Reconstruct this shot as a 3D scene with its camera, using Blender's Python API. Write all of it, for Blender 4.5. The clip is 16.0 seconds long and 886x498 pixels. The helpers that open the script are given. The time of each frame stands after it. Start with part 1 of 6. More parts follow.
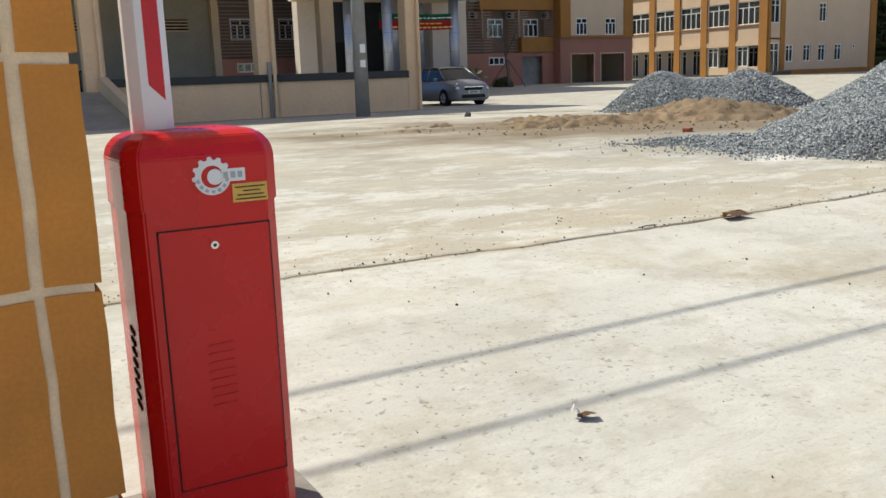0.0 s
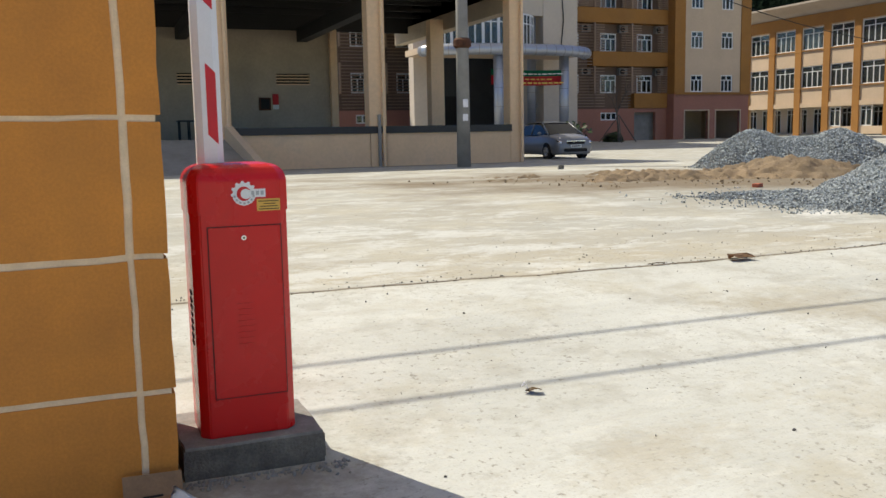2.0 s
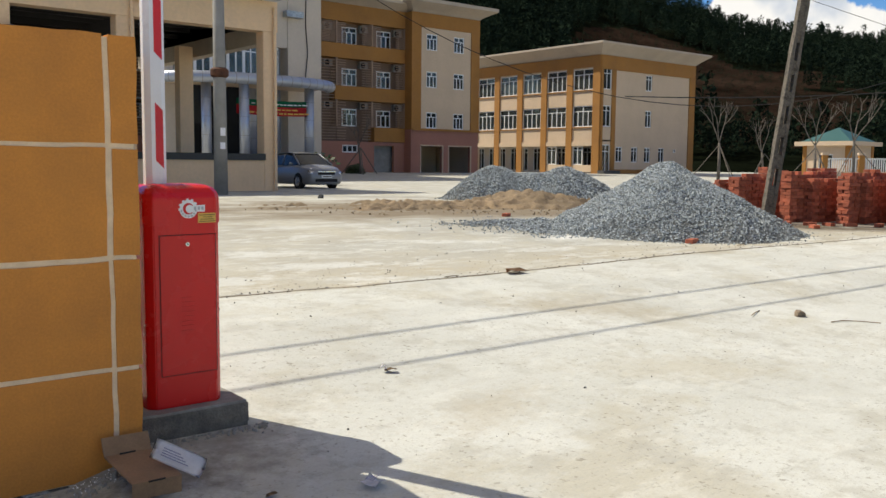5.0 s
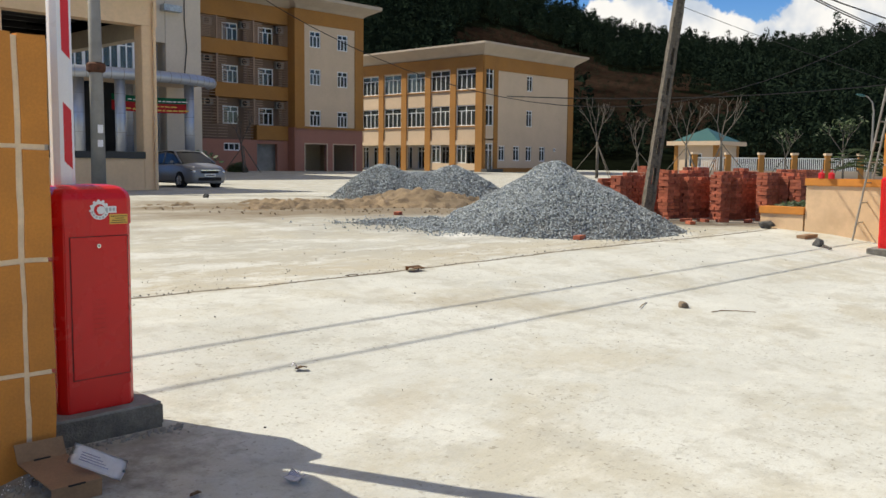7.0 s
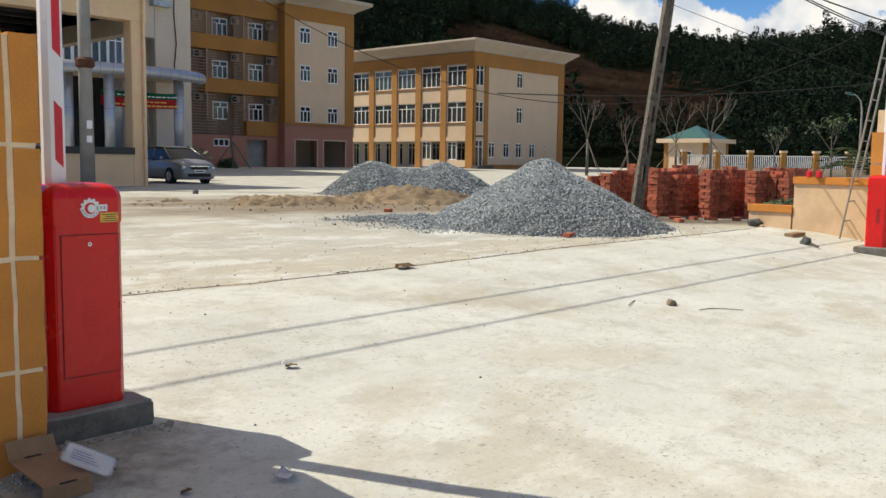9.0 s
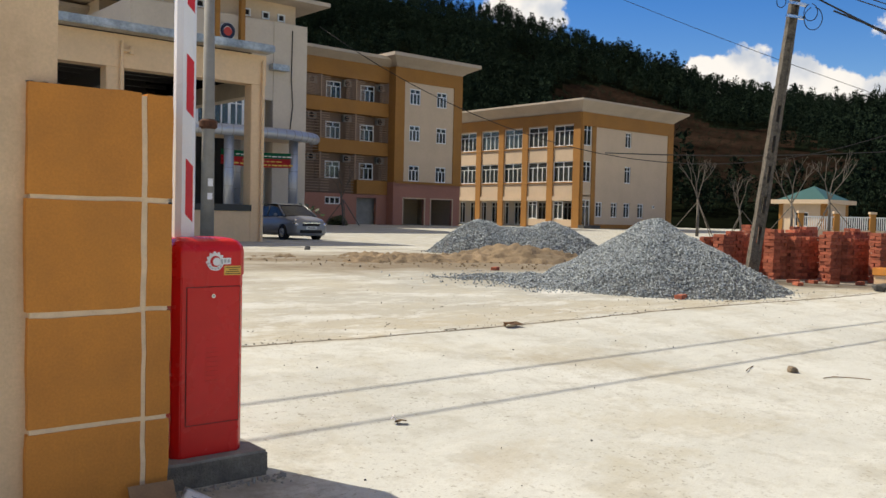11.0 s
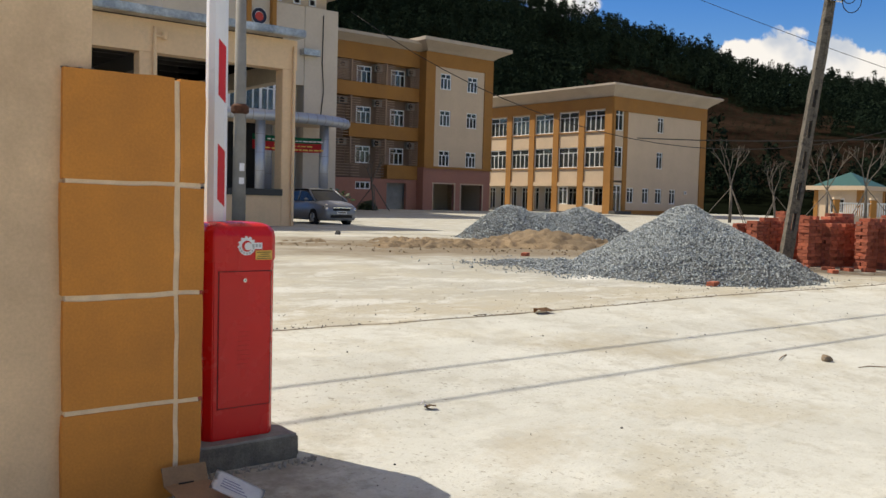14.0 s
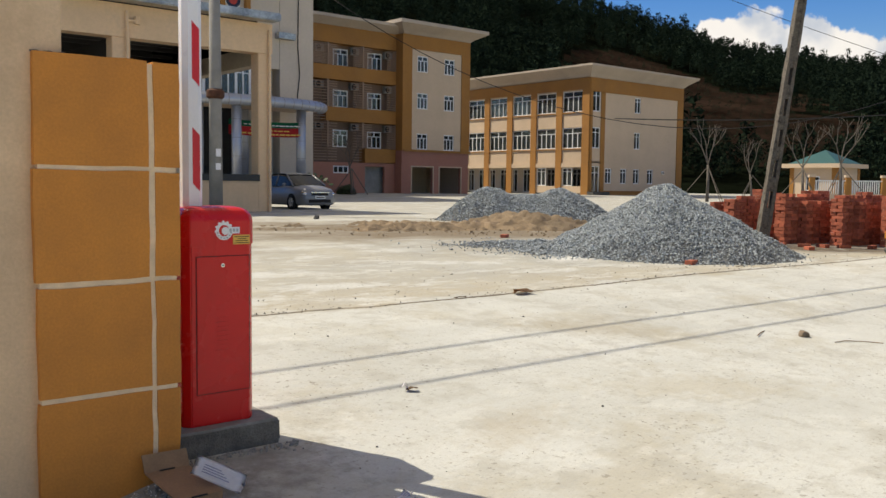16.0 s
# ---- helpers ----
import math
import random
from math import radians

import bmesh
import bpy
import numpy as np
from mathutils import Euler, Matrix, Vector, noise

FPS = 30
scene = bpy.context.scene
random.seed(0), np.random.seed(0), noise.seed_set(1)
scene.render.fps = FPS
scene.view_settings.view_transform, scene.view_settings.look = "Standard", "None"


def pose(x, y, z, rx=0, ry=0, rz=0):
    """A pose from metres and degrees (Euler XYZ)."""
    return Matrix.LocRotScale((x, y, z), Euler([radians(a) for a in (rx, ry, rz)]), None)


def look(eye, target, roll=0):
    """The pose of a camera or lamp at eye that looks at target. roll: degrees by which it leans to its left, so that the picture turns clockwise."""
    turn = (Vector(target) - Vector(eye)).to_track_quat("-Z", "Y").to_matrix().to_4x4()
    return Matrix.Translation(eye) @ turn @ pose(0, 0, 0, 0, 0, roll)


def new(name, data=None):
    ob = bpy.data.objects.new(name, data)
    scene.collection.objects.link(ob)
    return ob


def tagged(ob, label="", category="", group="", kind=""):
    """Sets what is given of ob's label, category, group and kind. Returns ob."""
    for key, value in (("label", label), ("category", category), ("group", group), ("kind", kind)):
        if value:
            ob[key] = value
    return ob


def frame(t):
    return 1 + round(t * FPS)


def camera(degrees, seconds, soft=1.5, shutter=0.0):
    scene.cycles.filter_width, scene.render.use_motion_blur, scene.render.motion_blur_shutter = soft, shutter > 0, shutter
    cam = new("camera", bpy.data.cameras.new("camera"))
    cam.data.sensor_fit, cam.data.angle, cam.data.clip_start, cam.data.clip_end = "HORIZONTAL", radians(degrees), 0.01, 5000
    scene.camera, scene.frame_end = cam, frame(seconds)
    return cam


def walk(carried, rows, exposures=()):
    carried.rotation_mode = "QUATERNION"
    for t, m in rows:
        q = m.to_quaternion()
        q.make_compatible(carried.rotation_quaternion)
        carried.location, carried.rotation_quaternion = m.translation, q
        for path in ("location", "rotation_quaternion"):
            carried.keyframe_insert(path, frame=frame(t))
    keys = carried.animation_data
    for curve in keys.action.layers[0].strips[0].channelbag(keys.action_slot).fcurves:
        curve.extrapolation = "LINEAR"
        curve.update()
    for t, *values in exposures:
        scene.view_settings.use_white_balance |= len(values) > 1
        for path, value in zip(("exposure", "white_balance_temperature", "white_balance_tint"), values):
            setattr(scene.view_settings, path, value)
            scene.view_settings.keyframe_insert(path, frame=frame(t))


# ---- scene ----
cam = camera(53.2, 16.0)
PATH = [
    (0, (0.224, -0.041, 1.198), (1.184, 1.672, 0.820), -2.1),
    (0.5, (0.117, -0.358, 1.174), (1.000, 1.403, 0.830), -1.6),
    (1, (0.190, -0.665, 1.202), (0.948, 1.156, 0.874), -0.3),
    (1.5, (0.308, -0.971, 1.214), (1.021, 0.878, 0.937), 0.1),
    (2, (0.233, -1.230, 1.191), (0.975, 0.610, 0.935), -1.1),
    (2.5, (0.162, -1.505, 1.202), (0.842, 0.356, 0.926), -0.6),
    (3, (0.039, -1.734, 1.173), (0.739, 0.110, 0.844), 0.5),
    (3.5, (-0.161, -1.763, 1.176), (0.833, -0.051, 0.891), -0.2),
    (3.7, (-0.262, -1.792, 1.191), (0.813, -0.126, 0.931), 0.0),
    (5.8, (-1.021, -1.808, 1.216), (0.290, -0.309, 1.030), 0.1),
    (6, (-1.028, -1.822, 1.226), (0.309, -0.346, 1.038), -0.0),
    (6.5, (-1.035, -1.813, 1.213), (0.363, -0.396, 1.019), -0.2),
    (7, (-1.037, -1.797, 1.214), (0.409, -0.429, 1.022), 0.6),
    (7.5, (-1.025, -1.824, 1.227), (0.441, -0.477, 1.046), 0.7),
    (8, (-1.031, -1.816, 1.233), (0.439, -0.474, 1.041), 0.8),
    (8.2, (-1.055, -1.819, 1.240), (0.420, -0.483, 1.042), 0.8),
    (10.3, (-1.057, -1.796, 1.204), (0.313, -0.347, 1.050), 1.0),
    (10.5, (-1.061, -1.790, 1.208), (0.287, -0.318, 1.073), 1.1),
    (11, (-1.083, -1.784, 1.222), (0.213, -0.261, 1.150), 1.3),
    (11.5, (-1.083, -1.797, 1.224), (0.172, -0.240, 1.187), 1.2),
    (12, (-1.088, -1.785, 1.228), (0.157, -0.222, 1.184), 0.9),
    (12.5, (-1.078, -1.780, 1.231), (0.169, -0.218, 1.172), 1.0),
    (13, (-1.081, -1.778, 1.221), (0.169, -0.218, 1.148), 1.1),
    (13.5, (-1.077, -1.774, 1.231), (0.171, -0.214, 1.135), 1.5),
    (14, (-1.079, -1.774, 1.224), (0.164, -0.211, 1.117), 1.5),
    (14.5, (-1.084, -1.777, 1.224), (0.158, -0.213, 1.114), 1.6),
    (15, (-1.079, -1.776, 1.228), (0.173, -0.220, 1.121), 1.4),
    (15.5, (-1.079, -1.785, 1.219), (0.186, -0.240, 1.102), 1.0),
    (16, (-1.069, -1.766, 1.215), (0.209, -0.234, 1.071), 0.7),
]
walk(cam, [(t, look(eye, target, roll)) for t, eye, target, roll in PATH], exposures=((0.0, 0.36, 7150, 8), (8.0, 0.34, 7200, 8), (10.6, 0.34, 7400, 9), (11.0, 0.32, 7450, 9.5), (11.5, 0.17, 7450, 9.5), (12.3, 0.29, 7450, 9.5), (16.0, 0.27, 7450, 9.5)))

# ---- world, sun ----
SUN_TO = Vector((-0.42, 0.69, 1.0)).normalized()
world = bpy.data.worlds.new("world")
scene.world = world
world.use_nodes = True
wn = world.node_tree
sky = wn.nodes.new("ShaderNodeTexSky")
sky.sky_type = "NISHITA"
sky.sun_disc = False
sky.air_density, sky.dust_density, sky.ozone_density, sky.altitude = 1.0, 0.25, 2.5, 300
sky.sun_elevation = math.asin(SUN_TO.z)
sky.sun_rotation = math.atan2(SUN_TO.x, SUN_TO.y)
wn.nodes["Background"].inputs["Strength"].default_value = 0.112
deep = wn.nodes.new("ShaderNodeHueSaturation")
deep.inputs["Saturation"].default_value, deep.inputs["Value"].default_value = 1.5, 0.98
deep.inputs["Hue"].default_value = 0.518
wn.links.new(sky.outputs["Color"], deep.inputs["Color"])
sky_dir = wn.nodes.new("ShaderNodeTexCoord").outputs["Generated"]


def sky_math(op, p, q):
    x = wn.nodes.new("ShaderNodeMath")
    x.operation = op
    for sock, v in zip(x.inputs, (p, q)):
        if hasattr(v, "links"):
            wn.links.new(v, sock)
        else:
            sock.default_value = v
    return x.outputs[0]


def sky_dot(v):
    x = wn.nodes.new("ShaderNodeVectorMath")
    x.operation = "DOT_PRODUCT"
    wn.links.new(sky_dir, x.inputs[0])
    x.inputs[1].default_value = v
    return x.outputs["Value"]


def sky_noise(scale, detail, rough):
    x = wn.nodes.new("ShaderNodeTexNoise")
    x.inputs["Scale"].default_value, x.inputs["Detail"].default_value, x.inputs["Roughness"].default_value = scale, detail, rough
    wn.links.new(sky_dir, x.inputs["Vector"])
    return x.outputs["Fac"]


def sky_range(src, lo, hi, p, q):
    x = wn.nodes.new("ShaderNodeMapRange")
    x.interpolation_type = "SMOOTHSTEP"
    for i, v in enumerate((lo, hi, p, q)):
        x.inputs[i + 1].default_value = v
    wn.links.new(src, x.inputs[0])
    return x.outputs[0]


def sky_mix(fac, p, q):
    x = wn.nodes.new("ShaderNodeMix")
    x.data_type = "RGBA"
    wn.links.new(fac, x.inputs[0])
    for sock, v in ((x.inputs[6], p), (x.inputs[7], q)):
        if hasattr(v, "links"):
            wn.links.new(v, sock)
        else:
            sock.default_value = (*v, 1)
    return x.outputs[2]


# cumulus banks low over the hill: direction, half width, half height
CLOUDS = (
    ((0.6927, 0.6828, 0.2283), 0.048, 0.032),
    ((0.8391, 0.5202, 0.1550), 0.056, 0.034),
    ((0.8695, 0.4713, 0.1438), 0.05, 0.035),
    ((0.8933, 0.4263, 0.1383), 0.031, 0.031),
    ((0.8210, 0.5457, 0.1638), 0.02, 0.018),
    ((0.9270, 0.3478, 0.1365), 0.108, 0.04),
    ((0.9335, 0.3077, 0.1801), 0.09, 0.045),
)
field = None
for c, wide, high in CLOUDS:
    c = Vector(c).normalized()
    e = Vector((c.y, -c.x, 0)).normalized()
    up = e.cross(c).normalized()
    p = sky_math("DIVIDE", sky_dot(e), wide)
    q = sky_math("DIVIDE", sky_dot(up), high)
    r2 = sky_math("ADD", sky_math("MULTIPLY", p, p), sky_math("MULTIPLY", q, q))
    bank = sky_math("SUBTRACT", 1.0, sky_math("POWER", r2, 0.5))
    ahead = sky_range(sky_dot(c), 0.5, 0.6, -9, 0)
    bank = sky_math("ADD", bank, ahead)
    field = bank if field is None else sky_math("MAXIMUM", field, bank)
billow = sky_noise(24, 8, 0.58)
field = sky_math("ADD", field, sky_math("MULTIPLY", sky_math("SUBTRACT", billow, 0.5), 2.0))
# broken cloud overhead, out of view, added to whiten and warm the fill
height = sky_dot((0, 0, 1))
over_head = sky_math("MULTIPLY", sky_range(sky_noise(2.2, 6, 0.6), 0.38, 0.56, 0, 0.92), sky_range(height, 0.34, 0.6, 0, 1))
body = sky_mix(sky_range(sky_noise(14, 4, 0.5), 0.36, 0.56, 0, 1), (3.9, 4.5, 5.6), (6.7, 6.8, 7.1))
shown = sky_mix(sky_range(field, 0.0, 0.22, 0, 1), deep.outputs["Color"], body)
shown = sky_mix(over_head, shown, (4.7, 4.35, 3.7))
wn.links.new(shown, wn.nodes["Background"].inputs["Color"])
sun_data = bpy.data.lights.new("sun", "SUN")
sun_data.energy, sun_data.angle, sun_data.color = 4.2, radians(0.42), (1.0, 0.955, 0.87)
sun = new("sun", sun_data)
sun.matrix_world = Matrix.Translation((0, 0, 60)) @ SUN_TO.to_track_quat("Z", "Y").to_matrix().to_4x4()


# ---- materials ----
def mat(name, color, rough=0.8, var=0.12, scale=3.0, fine=60.0, bump=0.3, metal=0.0, dirt=None, dirt_amt=0.0, dirt_scale=0.6, spec=0.4, rand=0.0, island=0.0, dist=0.004):
    """A rough surface: two scales of colour change, optional dirt patches, fine relief."""
    m = bpy.data.materials.new(name)
    m.use_nodes = True
    nt = m.node_tree
    b = nt.nodes["Principled BSDF"]
    b.inputs["Roughness"].default_value = rough
    b.inputs["Metallic"].default_value = metal
    b.inputs["Specular IOR Level"].default_value = spec
    tc = nt.nodes.new("ShaderNodeTexCoord")

    def noise_at(s, detail=5.0, r=0.6):
        n = nt.nodes.new("ShaderNodeTexNoise")
        n.inputs["Scale"].default_value, n.inputs["Detail"].default_value, n.inputs["Roughness"].default_value = s, detail, r
        nt.links.new(tc.outputs["Object"], n.inputs["Vector"])
        return n

    def mix(kind, fac, a, c):
        x = nt.nodes.new("ShaderNodeMix")
        x.data_type, x.blend_type = "RGBA", kind
        for sock, v in ((x.inputs[0], fac), (x.inputs[6], a), (x.inputs[7], c)):
            if hasattr(v, "links"):
                nt.links.new(v, sock)
            else:
                sock.default_value = v
        return x.outputs[2]

    def ramp(src, lo, hi, a, c):
        x = nt.nodes.new("ShaderNodeMapRange")
        x.inputs[1].default_value, x.inputs[2].default_value, x.inputs[3].default_value, x.inputs[4].default_value = lo, hi, a, c
        nt.links.new(src, x.inputs[0])
        return x.outputs[0]

    big, small = noise_at(scale), noise_at(fine, 3.0)
    col = (*color, 1)
    lo = tuple(c * (1 - 2 * var) for c in color) + (1,)
    hi = tuple(min(1, c * (1 + 1.2 * var)) for c in color) + (1,)
    out = mix("MIX", ramp(big.outputs["Fac"], 0.3, 0.7, 0, 1), lo, hi)
    out = mix("MULTIPLY", ramp(small.outputs["Fac"], 0.35, 0.65, 0.0, 0.9), out, tuple([1 - 1.3 * var] * 3) + (1,))
    if dirt:
        d = noise_at(dirt_scale, 8.0, 0.65)
        out = mix("MIX", ramp(d.outputs["Fac"], 0.5, 0.68, 0.0, dirt_amt), out, (*dirt, 1))
    if rand or island:
        if rand:
            o = nt.nodes.new("ShaderNodeObjectInfo").outputs["Random"]
        else:
            o = nt.nodes.new("ShaderNodeNewGeometry").outputs["Random Per Island"]
        a = rand or island
        h = nt.nodes.new("ShaderNodeHueSaturation")
        nt.links.new(ramp(o, 0, 1, 1 - a, 1 + a), h.inputs["Value"])
        nt.links.new(out, h.inputs["Color"])
        out = h.outputs["Color"]
    nt.links.new(out, b.inputs["Base Color"])
    nt.links.new(ramp(big.outputs["Fac"], 0.3, 0.7, max(0.02, rough - 0.08), min(1, rough + 0.08)), b.inputs["Roughness"])
    if bump:
        bp = nt.nodes.new("ShaderNodeBump")
        bp.inputs["Strength"].default_value, bp.inputs["Distance"].default_value = bump, dist
        nt.links.new(small.outputs["Fac"], bp.inputs["Height"])
        nt.links.new(bp.outputs["Normal"], b.inputs["Normal"])
    return m


def glass(name, tint=(0.75, 0.82, 0.85)):
    m = bpy.data.materials.new(name)
    m.use_nodes = True
    b = m.node_tree.nodes["Principled BSDF"]
    b.inputs["Base Color"].default_value = (*tint, 1)
    b.inputs["Roughness"].default_value = 0.04
    b.inputs["Transmission Weight"].default_value = 0.85
    b.inputs["IOR"].default_value = 1.45
    return m


def paving(name):
    """Sun-bleached concrete: cloudy cement tones, tan dust drifts, drag streaks, dark specks and fine relief."""
    m = bpy.data.materials.new(name)
    m.use_nodes = True
    nt = m.node_tree
    L = nt.links.new
    b = nt.nodes["Principled BSDF"]
    b.inputs["Roughness"].default_value = 0.9
    b.inputs["Specular IOR Level"].default_value = 0.3
    tc = nt.nodes.new("ShaderNodeTexCoord")

    def nz(scale, detail=6.0, rough=0.6, stretch=None, shift=0.0):
        n = nt.nodes.new("ShaderNodeTexNoise")
        n.inputs["Scale"].default_value, n.inputs["Detail"].default_value, n.inputs["Roughness"].default_value = scale, detail, rough
        mp = nt.nodes.new("ShaderNodeMapping")
        mp.inputs["Location"].default_value = (shift, shift, 0)
        if stretch:
            mp.inputs["Scale"].default_value = stretch[:3]
            mp.inputs["Rotation"].default_value = (0, 0, radians(stretch[3]))
        L(tc.outputs["Object"], mp.inputs["Vector"])
        L(mp.outputs["Vector"], n.inputs["Vector"])
        return n.outputs["Fac"]

    def rng(src, lo, hi, a=0.0, c=1.0):
        x = nt.nodes.new("ShaderNodeMapRange")
        for i, v in enumerate((lo, hi, a, c)):
            x.inputs[i + 1].default_value = v
        L(src, x.inputs[0])
        return x.outputs[0]

    def mul(p, q):
        x = nt.nodes.new("ShaderNodeMath")
        x.operation = "MULTIPLY"
        L(p, x.inputs[0])
        L(q, x.inputs[1])
        return x.outputs[0]

    def over(fac, below, color):
        x = nt.nodes.new("ShaderNodeMix")
        x.data_type = "RGBA"
        L(fac, x.inputs[0])
        if hasattr(below, "links"):
            L(below, x.inputs[6])
        else:
            x.inputs[6].default_value = (*below, 1)
        x.inputs[7].default_value = (*color, 1)
        return x.outputs[2]

    sep = nt.nodes.new("ShaderNodeSeparateXYZ")
    L(tc.outputs["Object"], sep.inputs[0])
    wob = nt.nodes.new("ShaderNodeMath")
    wob.operation = "ADD"
    L(sep.outputs["Y"], wob.inputs[0])
    L(rng(nz(0.9, 4, 0.6, None, 3), 0.3, 0.7, -0.25, 0.25), wob.inputs[1])
    yy = wob.outputs[0]
    col = over(rng(nz(0.55), 0.35, 0.65), (0.49, 0.485, 0.45), (0.6, 0.595, 0.56))
    # older, dustier slab past the joint
    old = rng(yy, 4.25, 4.4)
    col = over(mul(old, rng(nz(0.7, 7, 0.65, (0.6, 1.2, 1, -20), 15), 0.35, 0.6, 0.5, 0.95)), col, (0.355, 0.345, 0.31))
    # greyer beyond 18 m: shade on the far yard is put into the colour
    col = over(mul(rng(yy, 18, 26), rng(nz(0.2, 5, 0.6, None, 17), 0.35, 0.6, 0.4, 0.8)), col, (0.36, 0.355, 0.335))
    col = over(mul(old, rng(nz(0.35, 7, 0.62, (0.5, 1.3, 1, 12), 7), 0.42, 0.58, 0.1, 0.75)), col, (0.39, 0.36, 0.3))
    band = mul(rng(yy, 4.25, 4.42), rng(yy, 6.1, 4.6))
    col = over(mul(band, rng(nz(1.6, 6, 0.65), 0.3, 0.6, 0.2, 0.75)), col, (0.44, 0.385, 0.29))
    # bleached streaks dragged along the yard
    col = over(mul(old, rng(nz(1.1, 10, 0.75, (0.75, 1.4, 1, -8), 11), 0.5, 0.56, 0, 0.7)), col, (0.6, 0.6, 0.58))
    # tan blotches and grey damp marks on the new slab
    col = over(rng(nz(0.8, 7, 0.7, None, 21), 0.51, 0.62, 0, 0.75), col, (0.45, 0.415, 0.34))
    col = over(rng(nz(2.6, 6, 0.7, None, 33), 0.52, 0.62, 0, 0.6), col, (0.41, 0.39, 0.345))
    col = over(rng(nz(1.3, 5, 0.6, (0.4, 2.5, 1, 25), 41), 0.6, 0.7, 0, 0.4), col, (0.4, 0.36, 0.3))
    col = over(rng(nz(5.5, 7, 0.72, None, 47), 0.5, 0.66, 0, 0.3), col, (0.43, 0.405, 0.355))
    col = over(rng(nz(3.2, 7, 0.7, (0.7, 1.2, 1, 35), 51), 0.54, 0.64, 0, 0.4), col, (0.65, 0.635, 0.59))
    # specks of grit in the surface
    col = over(mul(rng(nz(34, 2, 0.5, None, 5), 0.62, 0.69, 0, 0.6), rng(nz(1.1, 3, 0.6, None, 55), 0.4, 0.6, 0.25, 1)), col, (0.2, 0.175, 0.14))
    col = over(rng(nz(90, 2, 0.5, None, 8), 0.54, 0.7, 0, 0.32), col, (0.36, 0.335, 0.29))
    # sandy dirt trodden out round the heaps, bricks and pillar foot
    def patch(cx, cy, ru, rw, turn, color, amount, seed):
        mp = nt.nodes.new("ShaderNodeMapping")
        mp.vector_type = "TEXTURE"
        mp.inputs["Location"].default_value = (cx, cy, 0)
        mp.inputs["Rotation"].default_value = (0, 0, radians(turn))
        mp.inputs["Scale"].default_value = (ru, rw, 100)
        L(tc.outputs["Object"], mp.inputs["Vector"])
        ln = nt.nodes.new("ShaderNodeVectorMath")
        ln.operation = "LENGTH"
        L(mp.outputs["Vector"], ln.inputs[0])
        ad = nt.nodes.new("ShaderNodeMath")
        ad.operation = "ADD"
        L(ln.outputs["Value"], ad.inputs[0])
        L(rng(nz(2.2 / rw, 7, 0.68, None, seed), 0.3, 0.7, -0.55, 0.55), ad.inputs[1])
        return over(rng(ad.outputs[0], 1.1, 0.3, 0, amount), col, color)

    col = patch(11.0, 12.2, 9.2, 5.2, -38, (0.2, 0.158, 0.11), 1.0, 61)
    col = patch(9.6, 7.2, 3.4, 2.4, -40, (0.3, 0.29, 0.26), 0.7, 67)
    col = patch(14.2, 5.6, 2.6, 1.2, -50, (0.17, 0.13, 0.1), 0.8, 71)
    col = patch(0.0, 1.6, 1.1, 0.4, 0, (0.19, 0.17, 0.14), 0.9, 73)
    # narrow darker strips at the plinth foot and along the pavilion wall
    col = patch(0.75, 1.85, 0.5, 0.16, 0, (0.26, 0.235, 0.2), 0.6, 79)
    col = patch(9.0, 26.9, 8.0, 0.7, 0, (0.2, 0.18, 0.15), 0.8, 83)
    # tan patches on the near slab
    col = patch(2.25, 1.55, 0.5, 0.22, 20, (0.42, 0.37, 0.29), 0.5, 89)
    col = patch(3.9, 1.5, 0.9, 0.3, -25, (0.43, 0.385, 0.3), 0.5, 97)
    col = patch(4.4, 2.9, 0.9, 0.25, -30, (0.37, 0.325, 0.25), 0.55, 101)
    # muddy ground beside the bricks
    col = patch(13.3, 5.55, 1.9, 0.6, -48, (0.12, 0.095, 0.07), 1.0, 117)
    # cement spill
    col = patch(8.1, 6.5, 0.7, 0.35, 20, (0.66, 0.65, 0.63), 0.8, 103)
    # flecks and scrapes in worn areas
    worn = rng(nz(0.75, 4, 0.6, None, 111), 0.42, 0.6, 0.15, 1)
    col = over(mul(worn, rng(nz(11, 9, 0.8, (0.8, 1.3, 1, 30), 107), 0.57, 0.63, 0, 0.5)), col, (0.3, 0.285, 0.25))
    col = over(mul(worn, rng(nz(26, 6, 0.75, None, 113), 0.6, 0.66, 0, 0.6)), col, (0.26, 0.24, 0.205))
    # cool cement cast over the whole slab
    cast = nt.nodes.new("ShaderNodeMix")
    cast.data_type, cast.blend_type = "RGBA", "MULTIPLY"
    cast.inputs[0].default_value = 1.0
    L(col, cast.inputs[6])
    cast.inputs[7].default_value = (0.925, 0.955, 0.955, 1)
    L(cast.outputs[2], b.inputs["Base Color"])
    bp = nt.nodes.new("ShaderNodeBump")
    bp.inputs["Strength"].default_value, bp.inputs["Distance"].default_value = 0.4, 0.01
    ad = nt.nodes.new("ShaderNodeMath")
    ad.operation = "ADD"
    L(rng(nz(60, 4, 0.7), 0, 1, 0, 0.45), ad.inputs[0])
    L(rng(nz(7, 5, 0.6, (1, 2.5, 1, 15), 2), 0, 1, 0, 1.6), ad.inputs[1])
    L(ad.outputs[0], bp.inputs["Height"])
    L(bp.outputs["Normal"], b.inputs["Normal"])
    return m


